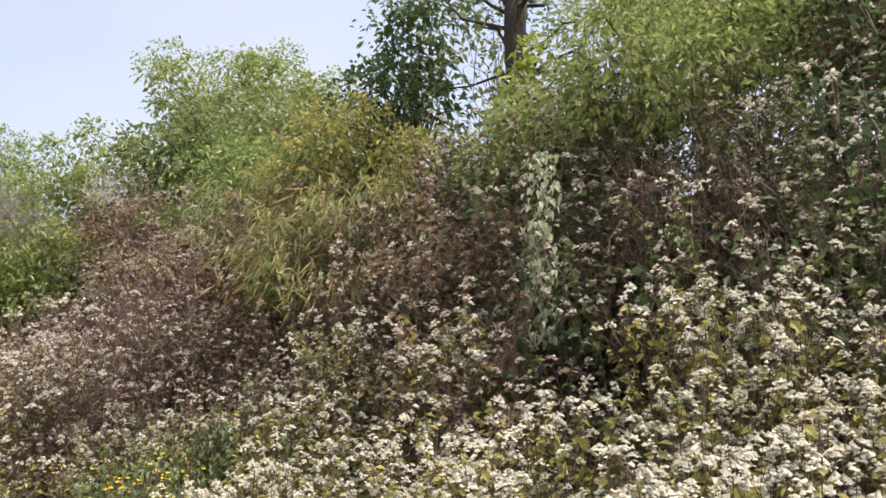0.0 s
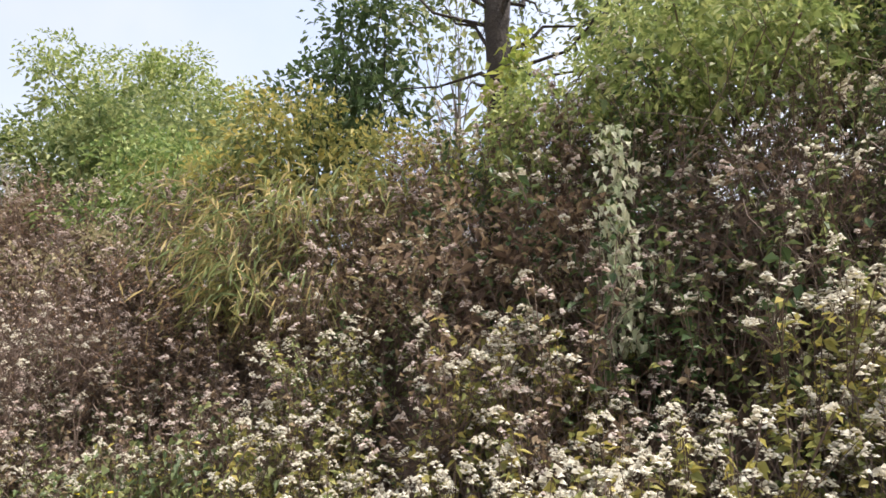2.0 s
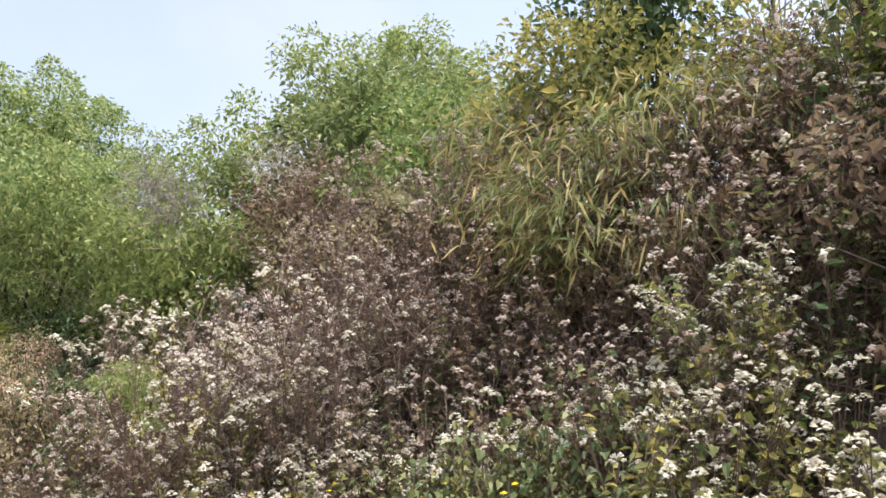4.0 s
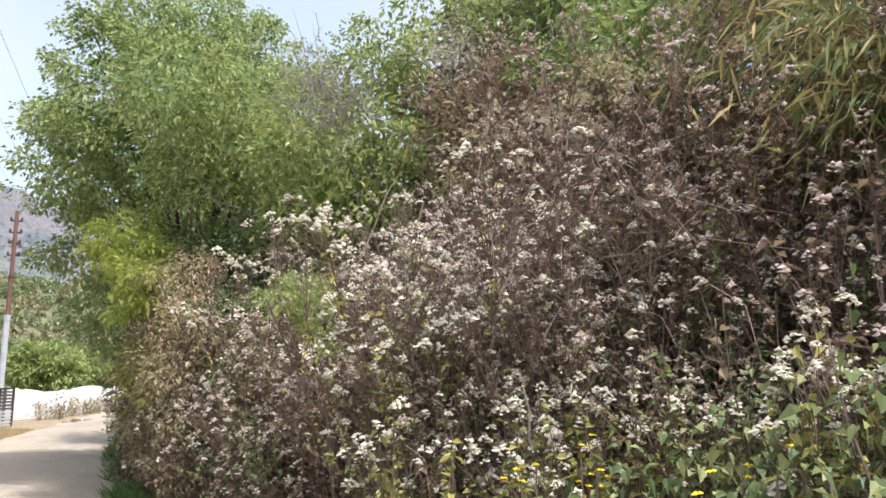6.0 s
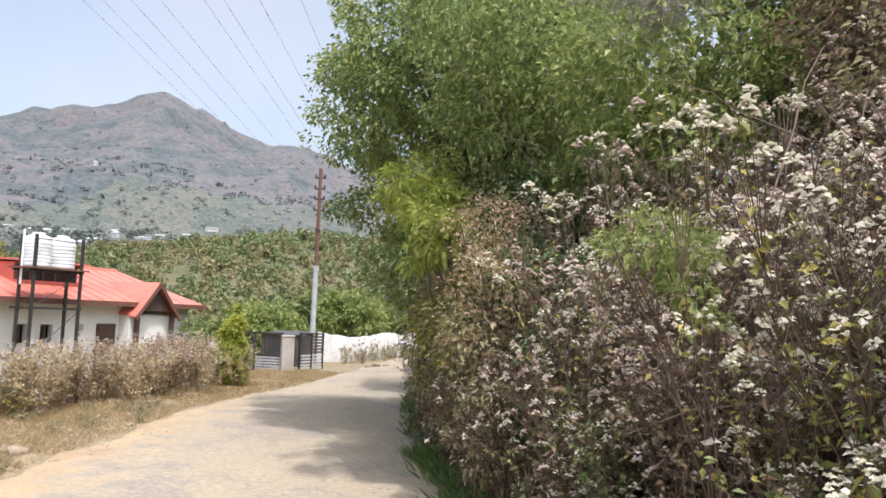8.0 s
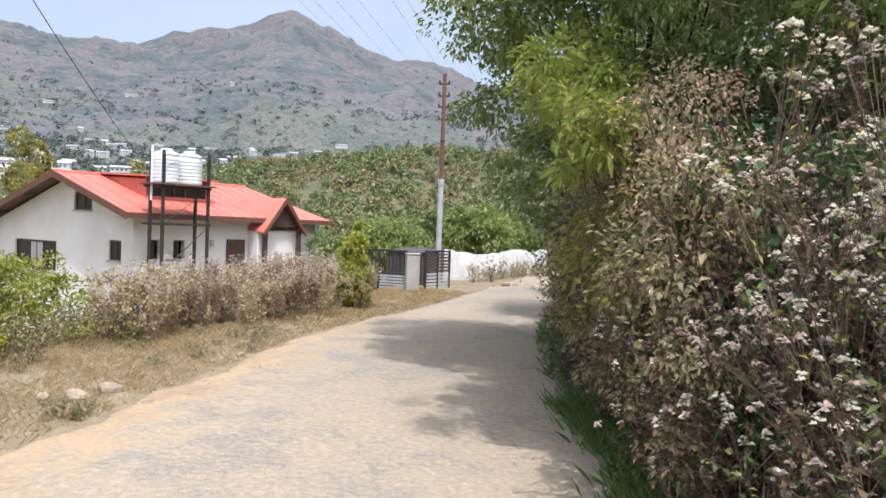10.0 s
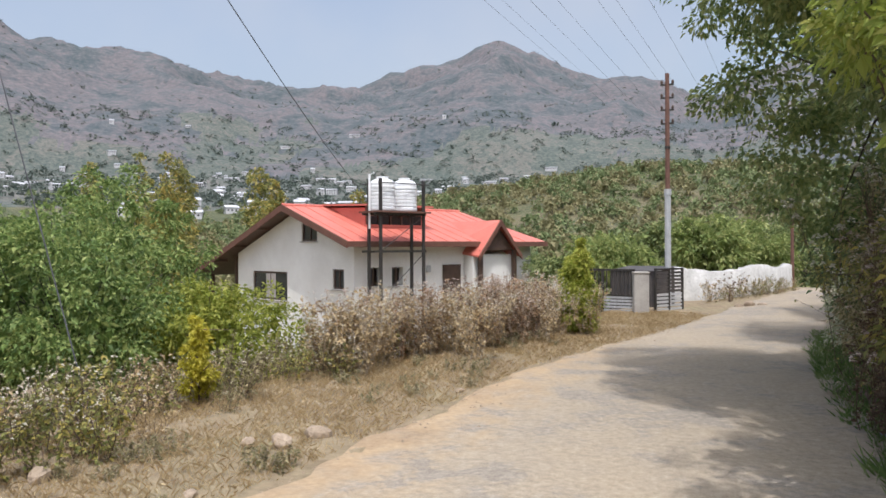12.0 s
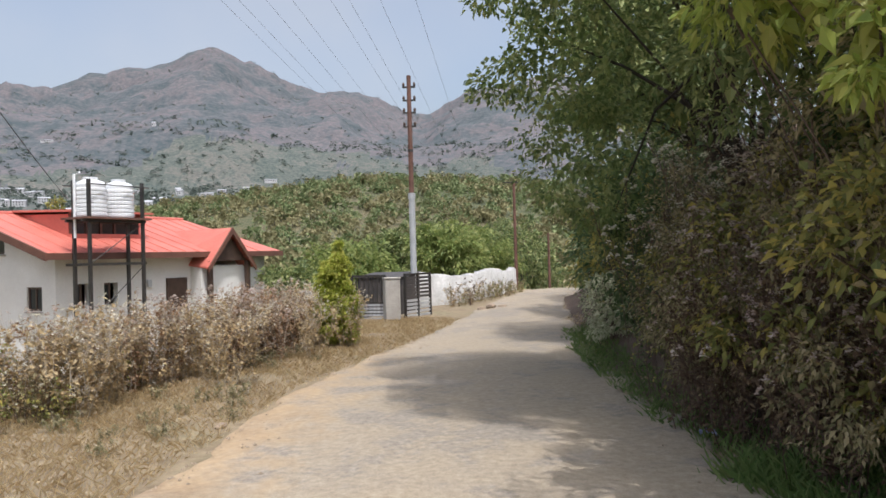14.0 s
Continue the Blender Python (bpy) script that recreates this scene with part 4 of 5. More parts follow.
def scatter_merged(name, label, category, protos, spots, rng, mat_names, scale=(0.8, 1.2), zoff=0.0):
    """Many plants past counting, joined into one object of three materials."""
    per = [Geo() for _ in mat_names]
    arr = [[q.arrays() if q.n else None for q in p] for p in protos]
    for x, y in spots:
        a = arr[rng.integers(len(arr))]
        k = scale[0] + (scale[1] - scale[0]) * rng.random()
        t = rng.random() * 6.28
        rot = np.array(((math.cos(t), -math.sin(t), 0), (math.sin(t), math.cos(t), 0), (0, 0, 1))) * k
        off = np.array((x, y, (far_z(x, y) - 0.3 if abs(x) + abs(y) > 60 else float(height(x, y))) + zoff))
        for gq, q in zip(per, a):
            if q is not None:
                gq.add(q[0] @ rot.T + off, q[1])
    v, f, mi, n = [], [], [], 0
    for i, gq in enumerate(per):
        if gq.n:
            a, b = gq.arrays()
            v.append(a), f.append(b + n), mi.append(np.full(len(b), i))
            n += len(a)
    me = mesh_of(name, np.concatenate(v), np.concatenate(f), [M[k] for k in mat_names])
    me.polygons.foreach_set("material_index", np.concatenate(mi).astype(np.int32))
    tagged(new(name, me), label, category, kind="stuff")


def build_bank_weeds():
    rng = np.random.default_rng(11)
    green = [weed("white_flower_weed", "leafy green weed topped with white flower heads on the bank", "white-flowered weeds", s, ("stem", "leaf_weed", "flower"), tall=1.15, stems=13, heads=4, leafy=44, leaf_len=0.05, head=0.044, florets=14) for s in (1, 2, 3)]
    brown = [weed("dry_flower_weed", "half-dried brown weed with dull white flower heads on the bank", "dried flowering weeds", s, ("stem", "leaf_dry", "flower_dry"), tall=1.25, stems=10, heads=3, leafy=30, leaf_len=0.05, head=0.040, florets=8) for s in (4, 5, 6)]
    dark = [weed("white_flower_weed", "shaded dark green weed with scattered white flower heads", "shaded weeds on the bank", s, ("stem", "leaf_mid", "flower"), tall=1.2, stems=10, heads=3, leafy=34, leaf_len=0.045, head=0.038, florets=8) for s in (7, 8)]

    def spots(n, y0, y1, d0, d1):
        out = []
        while len(out) < n:
            y = y0 + (y1 - y0) * rng.random()
            out.append((float(foot(y)) + d0 + (d1 - d0) * rng.random(), y))
        return out

    place(green, spots(26, -8.3, -6.9, 0.4, 1.5) + spots(20, -7.4, -5.4, 0.4, 1.5) + spots(30, -9.4, -6.4, -0.35, 0.6) + spots(22, -9.3, -6.4, -0.1, 0.9) + spots(4, -2.0, -0.6, 0.0, 0.6) + spots(16, -6.4, -4.3, -0.1, 0.8) + spots(40, -9.2, -4.6, -0.1, 1.4) + spots(4, -4.4, -3.9, 0.3, 0.8) + spots(12, -1.6, 0.6, 0.65, 1.2) + spots(10, -4.2, -2.2, 0.8, 1.6), rng)
    place(brown, spots(34, -6.0, -2.2, 0.9, 2.8) + spots(70, -2.2, 3.4, 0.2, 2.3) + spots(20, 3.4, 9, 0.3, 1.6) + spots(14, -0.8, 3.4, -0.05, 0.7) + spots(14, 3.4, 8.5, -0.05, 0.5), rng)
    place(dark, spots(30, -8.5, -3.6, 1.5, 2.8) + spots(22, 2.0, 9.0, 0.2, 1.4) + spots(16, -2.8, -0.8, 0.3, 1.6) + spots(22, -0.8, 4.4, -0.05, 0.7), rng)
    talls = [weed("tall_flower_weed", "tall leaning weed with white flower heads over the bank face", "tall weeds on the bank face", s, ("stem", m, fm), tall=2.35, stems=12, heads=6, leafy=34, spread=0.5, leaf_len=0.045, head=0.048, florets=9) for s, m, fm in ((14, "leaf_dry", "flower_dry"), (15, "leaf_weed", "flower"), (16, "leaf_dry", "flower"))]
    place(talls, spots(40, 0.4, 8.5, 0.15, 1.0) + spots(20, -1.6, 0.6, 0.3, 1.0), rng, (0.6, 1.0))
    masses = [weed("tall_flower_weed", "tall dry weed crowded with pale pinkish flower heads", "pale flower masses on the bank", s, ("stem", m, "flower_dry"), tall=2.2, stems=12, heads=7, leafy=34, spread=0.6, leaf_len=0.042, head=0.042, florets=7) for s, m in ((17, "leaf_dry"), (18, "leaf_russet"))]
    place(masses, spots(10, 0.9, 3.4, 0.3, 1.3) + spots(26, -1.5, 1.6, 1.3, 2.6), rng, (0.7, 0.95))
    protos_b = [weed_arrays(s, tall=1.3, stems=7, heads=2, leafy=14, leaf_len=0.06, head=0.04, florets=7) for s in (21, 22, 23)]
    scatter_merged("undergrowth", "tangled brown undergrowth with dull white flowers on the bank", "undergrowth", protos_b, spots(66, -2.6, 4.5, 0.5, 3.2) + spots(40, -6.5, -2.6, 1.6, 3.2) + spots(40, -16, -9, 0.2, 3), rng, ("stem", "leaf_dry", "flower_dry"))
    protos_d = [weed_arrays(s, tall=1.3, stems=7, heads=2, leafy=14, leaf_len=0.07, head=0.04, florets=7) for s in (31, 32, 33)]
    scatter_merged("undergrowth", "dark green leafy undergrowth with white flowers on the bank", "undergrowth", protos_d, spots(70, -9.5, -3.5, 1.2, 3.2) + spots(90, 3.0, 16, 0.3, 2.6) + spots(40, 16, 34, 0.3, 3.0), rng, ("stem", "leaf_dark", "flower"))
    # broad-leaved creeper patch
    g, st = Geo(), Geo()
    for _ in range(300):
        y = -4.0 + 2.0 * rng.random()
        d = -0.05 + 1.0 * rng.random()
        x = float(foot(y)) + d
        z = float(height(x, y)) + (0.15 + 1.15 * rng.random()) * (1.0 - 0.25 * abs(y + 3.0))
        n = 15
        at = np.array((x, y, z)) + rng.normal(size=(n, 3)) * (0.1, 0.1, 0.12)
        way = rng.normal(size=(n, 3)) * 1.0 + (-0.6, -0.3, -0.25)
        g.add(*broad_leaves(at, way, 0.040 * (0.5 + 0.9 * rng.random(n)), 0.034 * (0.5 + 0.9 * rng.random(n)), rng))
        if rng.random() < 0.35:
            st.add(*tube(bend((x + 0.1, y, float(height(x, y))), (x, y, z), 0, 4, rng, 0.04), 0.004, 3))
    t = thing("broadleaf_creeper", "dark green heart-leaved creeper sprawling over the bank foot", "creeper")
    part("foliage", g, M["leaf_creeper"], t)
    part("stem_mat", st, M["stem"], t, kind="stuff")
    # small yellow flowers at the foot
    def yellow(seed):
        r2 = np.random.default_rng(seed)
        s, lf, fl = Geo(), Geo(), Geo()
        for _ in range(7):
            top = np.array((r2.normal() * 0.16, r2.normal() * 0.16, 0.85 + 0.25 * r2.random()))
            s.add(*tube(bend((0, 0, -0.05), top, 0, 4, r2, 0.02), 0.003, 3))
            at = top * np.linspace(0.2, 0.9, 7)[:, None]
            lf.add(*leaves(at, r2.normal(size=(7, 3)) * (1, 1, 0.3), 0.05, 0.022, r2))
            a = np.arange(6) * 1.047
            for off in r2.normal(size=(2, 3)) * 0.03:
                fl.add(*leaves(np.tile(top + off, (6, 1)), np.stack([np.cos(a), np.sin(a), 0.25 + 0 * a], 1), 0.014, 0.011, r2))
        p = thing("yellow_flower", "small wild plant with bright yellow flowers at the bank foot", "flower", group="yellow wildflowers")
        part("stem_tuft", s, M["stem"], p, kind="stuff"), part("foliage", lf, M["leaf_grass"], p), part("blossom", fl, M["flower_yellow"], p, "bright yellow petals")
        return p
    ys = [yellow(s) for s in (1, 2)]
    place(ys, [(float(foot(y)) + 0.3 * rng.random() - 0.02, y) for y in np.linspace(-3.6, -2.0, 13)], rng, (0.95, 1.2))


def build_bank_shrubs():
    def z(x, y):
        return float(height(x, y))

    def bush(label, at, blobs, clumps, per, leaf, mat, seed, wood="stem", name="shrub", category="shrub", **kw):
        return tree(name, label, category, (*at, z(*at)), blobs, clumps, per, leaf, (mat, wood), kw.pop("trunk", 0.03), kw.pop("fork", 0.7), kw.pop("limbs", 12), seed, **kw)

    bush("sprawling light green shrub hanging over the shaded bank", (7.2, -5.7), [((-0.2, -0.1, 1.2), (1.1, 1.1, 0.65)), ((-0.9, -0.3, 0.7), (0.6, 0.8, 0.55)), ((0.3, -0.9, 1.8), (0.9, 0.9, 0.55))], 150, 64, 0.045, "leaf_bright", 41, spread=0.2, narrow=0.38)
    bush("bright young shrub beside the dark tree trunk", (6.9, -4.8), [((0, 0, 0.9), (0.8, 0.8, 0.6)), ((0.2, -0.8, 1.5), (0.6, 0.7, 0.45))], 90, 60, 0.05, "leaf_bright", 42, spread=0.2)
    bush("yellow-green creeper clinging round the tree trunk", (7.35, -3.7), [((0, 0, 1.3), (0.3, 0.3, 0.7)), ((0.1, 0, 0.6), (0.6, 0.5, 0.5))], 30, 40, 0.08, "leaf_yellow", 43, spread=0.16, limbs=5)
    bush("dull green shrub on the crest of the bank", (6.95, -3.1), [((0, 0, 0.8), (0.55, 0.55, 0.5))], 50, 45, 0.05, "leaf_weed", 44, spread=0.2)
    bush("leafy scrub with mixed green and dry leaves", (6.0, -4.7), [((0, 0, 0.9), (0.6, 0.9, 0.6))], 50, 45, 0.05, "leaf_dry", 45, spread=0.2)
    bush("brownish scrub climbing the bank among dry weeds", (5.6, 0.3), [((0, 0, 1.0), (0.8, 1.2, 0.6)), ((0.4, 1.2, 1.3), (0.9, 0.9, 0.6))], 90, 45, 0.05, "leaf_dust", 46, spread=0.22)
    bush("brown scrub with withered twigs on the bank crest", (5.6, 1.6), [((0, 0, 1.4), (0.7, 0.8, 0.6))], 50, 40, 0.06, "leaf_dry", 47, spread=0.2, limbs=30)
    bush("brown dry shrub with withered leaves on the bank top", (8.0, -6.3), [((0, 0, 0.5), (1.0, 1.0, 0.6))], 70, 45, 0.05, "leaf_dust", 58, spread=0.2, limbs=30)
    bush("brown dry shrub with withered leaves on the bank top", (8.2, -8.0), [((0, 0, 0.5), (1.0, 1.1, 0.6))], 70, 45, 0.05, "leaf_dust", 59, spread=0.2, limbs=30)
    bush("tall bright green shrub above the bank", (5.1, 3.7), [((0, 0, 2.2), (1.3, 1.3, 1.1)), ((0.3, -0.2, 3.3), (0.75, 0.8, 0.65)), ((-0.6, -0.9, 1.6), (0.9, 0.9, 0.8))], 170, 55, 0.06, "leaf_bright", 48, "bark_pale", spread=0.24, trunk=0.06, fork=1.8)
    bush("green shrub with feathery patch of young leaves", (3.85, 0.1), [((-0.28, -0.12, 1.85), (0.22, 0.32, 0.17)), ((-0.2, -0.3, 1.62), (0.10, 0.15, 0.14))], 34, 40, 0.03, "leaf_bright", 49, spread=0.085, narrow=0.3, limbs=6)
    bush("leafy green shrub beneath the trees", (4.6, 4.2), [((0, 0, 1.3), (0.9, 1.2, 0.9)), ((0.2, 1.6, 1.6), (1.0, 1.0, 1.0))], 120, 50, 0.075, "leaf_mid", 50, spread=0.24)
    bush("yellow-green shrub leaning over the road edge", (3.3, 4.6), [((-0.75, 0.1, 2.75), (0.45, 0.55, 0.4)), ((-0.72, -0.7, 2.25), (0.32, 0.45, 0.28))], 60, 40, 0.07, "leaf_yellow", 51, spread=0.2, narrow=0.36)
    bush("dusty green shrub crowding above the road edge", (3.45, 5.6), [((-0.45, 0, 2.3), (0.7, 0.9, 0.6)), ((-0.2, 0.9, 2.8), (0.8, 0.8, 0.6))], 90, 55, 0.055, "leaf_mid", 55, spread=0.2, narrow=0.36)
    bush("thicket of dull leaves and stems at the road edge", (3.35, 4.6), [((-0.2, 0, 1.3), (0.55, 1.0, 0.9)), ((-0.25, 1.8, 1.1), (0.5, 1.1, 0.9)), ((-0.3, 3.4, 1.0), (0.5, 1.1, 0.85))], 170, 45, 0.06, "leaf_weed", 52, spread=0.22, limbs=40)
    bush("pinkish dry-leaved shrub with pale flower heads", (3.4, 2.9), [((-0.35, 0, 2.1), (0.4, 0.7, 0.35)), ((-0.3, -0.5, 1.7), (0.4, 0.5, 0.35))], 30, 34, 0.026, "leaf_pink", 53, spread=0.12, limbs=26)
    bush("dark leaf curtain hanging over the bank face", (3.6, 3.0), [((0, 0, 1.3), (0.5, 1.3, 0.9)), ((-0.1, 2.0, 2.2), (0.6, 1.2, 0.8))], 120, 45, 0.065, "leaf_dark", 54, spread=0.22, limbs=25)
    bush("dense dull olive leafy growth covering the bank face", (3.2, 5.6), [((-0.15, -2.6, 1.2), (0.35, 1.2, 1.0)), ((-0.3, -0.4, 1.1), (0.35, 1.3, 1.0)), ((-0.45, 2.0, 1.0), (0.35, 1.4, 0.9)), ((-0.2, -1.4, 2.1), (0.4, 1.4, 0.6))], 300, 46, 0.034, "leaf_dust", 56, spread=0.15, limbs=30)
    bush("brownish leaves draped down the bank face", (3.3, 5.0), [((-0.2, -1.6, 1.0), (0.4, 1.4, 0.8)), ((-0.45, 1.6, 0.8), (0.35, 1.6, 0.7))], 100, 40, 0.032, "leaf_dry", 57, spread=0.16, limbs=20)
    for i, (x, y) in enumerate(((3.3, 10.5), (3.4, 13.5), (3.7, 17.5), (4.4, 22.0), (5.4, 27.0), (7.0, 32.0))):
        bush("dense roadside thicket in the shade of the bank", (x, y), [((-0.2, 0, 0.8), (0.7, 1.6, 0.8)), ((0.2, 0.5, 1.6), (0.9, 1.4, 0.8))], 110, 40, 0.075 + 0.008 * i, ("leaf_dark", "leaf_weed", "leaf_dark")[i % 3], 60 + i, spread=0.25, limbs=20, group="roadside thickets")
    # white tufted shrub at the far bend
    bush("pale flowering shrub at the road bend", (2.75, 12.2), [((0, 0, 0.5), (0.4, 0.8, 0.45))], 60, 40, 0.045, "leaf_pale", 70, spread=0.13, group="roadside thickets")

    crest = [(6.6, 0.4), (7.4, 1.4), (7.6, -0.4), (7.9, 3.2), (6.9, 5.6), (7.6, -8.2), (6.9, -1.5), (5.9, 3.2), (7.8, 7.6), (5.6, 6.8), (5.7, 9.5)]
    for i, (x, y) in enumerate(crest):
        bush("leafy scrub crowding the crest of the bank", (x, y), [((0, 0, 0.9), (0.95, 1.1, 0.9)), ((0.1, 0.4, 1.6), (0.7, 0.8, 0.6))], 90, 42, 0.065, ("leaf_orchard", "leaf_weed", "leaf_mid", "leaf_bright", "leaf_weed")[i % 5], 500 + i, spread=0.24, limbs=14, group="scrub on the crest")

    # grey dead twig bundles
    def twigs(label, at, r, n, mat, seed, droop=0.0):
        rng = np.random.default_rng(seed)
        gq = Geo()
        for _ in range(n):
            d = unit(rng.normal(size=3) + (0, 0, 0.15))
            a = rng.normal(size=3) * r * 0.35
            b = a + d * r * (0.5 + 0.7 * rng.random())
            gq.add(*tube(bend(a, b, 0.15 * r - droop, 5, rng, 0.04 * r), (0.0035, 0.003, 0.0026, 0.002, 0.0014), 3))
        t = thing("dead_twigs", label, "dead bush", at, "dead twig bundles", kind="stuff")
        part("twig_tangle", gq, M[mat], t, kind="stuff")

    twigs("grey tangle of dead twigs caught in the shrubs", (4.2, 2.25, 4.0), 0.5, 260, "stem_grey", 71)
    twigs("brown withered twig tuft on the bank crest", (5.15, 1.6, 4.35), 0.4, 120, "stem_pale", 72)
    twigs("tangled brown stalks among dry weeds", (4.7, -1.2, 2.2), 0.8, 170, "stem", 74)
    twigs("tangled brown stalks low on the bank", (4.3, -0.4, 1.5), 0.8, 160, "stem", 75)
    twigs("dead stems under the overhanging shrub", (6.2, -6.2, 2.6), 0.8, 160, "stem", 77)
    for i, (a, b, s) in enumerate((((5.6, -2.4, 1.7), (6.6, -3.1, 2.75), 0.12), ((4.5, -1.3, 0.4), (4.2, -1.6, 1.45), 0.1))):
        ob = new("dry_stalk", Geo().add(*tube(bend(a, b, s, 8, np.random.default_rng(i), 0.02), 0.005, 5)).mesh("dry_stalk", M["stem_pale"]))
        tagged(ob, "long pale dry stalk leaning across the weeds", "stalk", "dry stalks")

    # bamboo clump arching out of the bank
    rng = np.random.default_rng(80)
    bam = thing("bamboo_clump", "arching bamboo clump with yellowing drooping leaves on the bank", "bamboo", (6.55, -2.1, z(6.55, -2.1) - 0.2))
    culm, lf = Geo(), Geo()
    for i in range(38):
        a = math.pi * (0.62 + 0.86 * rng.random())
        reach = 0.45 + 0.85 * rng.random()
        h = 0.6 + 1.35 * rng.random()
        p0 = rng.normal(size=3) * (0.22, 0.3, 0)
        p1 = p0 + (math.cos(a) * reach * 0.5, math.sin(a) * reach * 0.7, h)
        p2 = p0 + (math.cos(a) * reach, math.sin(a) * reach * 1.3, h * (0.45 + 0.35 * rng.random()))
        line = np.array([p0 * (1 - t) ** 2 + 2 * p1 * t * (1 - t) + p2 * t * t for t in np.linspace(0, 1, 8)])
        culm.add(*tube(line, np.linspace(0.014, 0.003, 8), 5))
        for k in range(2, 8):
            m = 15
            at = line[k] + rng.normal(size=(m, 3)) * 0.13
            way = rng.normal(size=(m, 3)) * 0.5 + (math.cos(a) * 0.5, math.sin(a) * 0.5, -0.75)
            lf.add(*leaves(at, way, 0.18 * (0.6 + 0.7 * rng.random(m)), 0.02, rng, 0.1, 0.12))
    part("culm_thicket", culm, M["leaf_straw"], bam, kind="stuff"), part("foliage", lf, M["leaf_bamboo"], bam, kind="stuff")
    # pale hanging creeper
    vine = thing("hanging_creeper", "pale dusty creeper hanging straight down over the shade", "creeper", (5.55, -5.6, 2.0))
    n = 340
    zz = rng.random(n) * 1.15
    at = np.stack([rng.normal(size=n) * 0.05, rng.normal(size=n) * 0.055, zz], 1)
    part("foliage", Geo().add(*broad_leaves(at, rng.normal(size=(n, 3)) * 0.5 + (-0.5, -0.4, -0.7), 0.046, 0.032, rng)), M["leaf_pale"], vine)
    part("stem", Geo().add(*tube([(0, 0, 0.02), (0.02, 0.01, 0.6), (0.1, 0.05, 1.2), (0.7, 0.3, 1.25)], 0.006, 4)), M["stem"], vine)


def build_bank_trees():
    def z(x, y):
        return float(height(x, y))

    # dark forked tree
    rng = np.random.default_rng(90)
    at = (7.6, -3.5)
    t = thing("dark_tree", "old dark-barked forked tree on the bank with sparse leaves", "tree", (*at, z(*at)))
    trunk = Geo().add(*tube([(0, 0, -0.4), (0.03, 0, 1.0), (-0.03, 0.02, 2.1), (0.03, 0, 3.15)], (0.18, 0.13, 0.115, 0.135), 10))
    part("trunk", trunk, M["bark"], t, smooth=True)
    tw, g2 = Geo(), Geo()
    for b in ((-0.45, 0.5, 4.3), (0.3, -0.3, 4.6), (-1.0, 1.0, 4.9), (1.2, 0.2, 5.2)):
        part("limb", Geo().add(*tube([(0.0, 0, 2.85), (b[0] * 0.4, b[1] * 0.4, 3.6), (b[0], b[1], b[2])], (0.1, 0.085, 0.06), 8)), M["bark"], t, smooth=True)
    for _ in range(34):
        a = np.array((0, 0, 1.3 + 2.0 * rng.random()))
        ang = rng.random() * 6.28
        b = a + (math.cos(ang) * (0.7 + 1.3 * rng.random()), math.sin(ang) * (0.7 + 1.3 * rng.random()), 0.1 + 0.9 * rng.random())
        line = bend(a, b, 0.1, 6, rng, 0.06)
        tw.add(*tube(line, np.linspace(0.025, 0.004, 6), 4))
        for p in line[2:]:
            m = 9
            g2.add(*leaves(p + rng.normal(size=(m, 3)) * 0.14, rng.normal(size=(m, 3)) + (0, 0, -0.5), 0.075, 0.026, rng))
    part("branchwork", tw, M["bark"], t), part("crown", g2, M["leaf_mid"], t)
    specs = (
        ("slender dark green tree standing behind the bank scrub", (8.0, -1.3), [((0, 0, 2.6), (0.7, 0.7, 1.1)), ((-0.3, 0.2, 1.6), (0.7, 0.7, 0.7))], 75, 45, 0.085, "leaf_dark", 91, 0.05, 1.6),
        ("thin-stemmed grey sapling with sparse leaves", (8.6, -2.2), [((0, 0, 2.6), (1.0, 1.0, 1.4))], 40, 22, 0.08, "leaf_mid", 92, 0.04, 1.8),
        ("dark leafy tree shading the bank top", (9.3, -7.2), [((0, 0, 2.6), (1.5, 1.7, 1.5)), ((-0.7, 0.6, 1.3), (1.0, 1.2, 0.9))], 150, 55, 0.1, "leaf_dark", 93, 0.09, 1.5),
        ("leafy tree on the crest of the bank", (9.6, -4.6), [((0, 0, 3.0), (1.4, 1.4, 1.3))], 90, 45, 0.1, "leaf_mid", 94, 0.08, 1.9),
        ("dark tree beyond the flowering bank", (8.4, -10.5), [((0, 0, 2.6), (1.7, 1.9, 1.6))], 110, 50, 0.1, "leaf_dark", 98, 0.09, 1.5),
        ("bright green spreading tree behind the bank", (9.6, 6.8), [((0, 0, 4.0), (2.1, 2.1, 1.3)), ((-1.5, 0.6, 4.9), (0.85, 0.85, 0.75)), ((0.1, 0, 5.3), (0.9, 0.9, 0.7)), ((1.5, -0.6, 4.9), (0.9, 0.9, 0.75)), ((0, 0, 2.6), (2.0, 2.0, 1.2))], 300, 50, 0.09, "leaf_bright", 95, 0.12, 2.4),
        ("dark undergrowth tree below the bright one", (8.6, 4.2), [((0, 0, 2.2), (1.5, 1.6, 1.5))], 110, 50, 0.1, "leaf_mid", 96, 0.08, 1.4),
        ("young green tree behind the dead twigs", (6.9, 3.0), [((0, 0, 1.9), (1.1, 1.2, 1.1))], 90, 50, 0.09, "leaf_mid", 97, 0.06, 1.2),
    )
    for label, at, blobs, clumps, per, leaf, mat, seed, tr, fork in specs:
        tree("tree", label, "tree", (*at, z(*at)), blobs, clumps, per, leaf, (mat, "bark_pale" if seed == 92 else "bark"), tr, fork, 22, seed, spread=0.3)
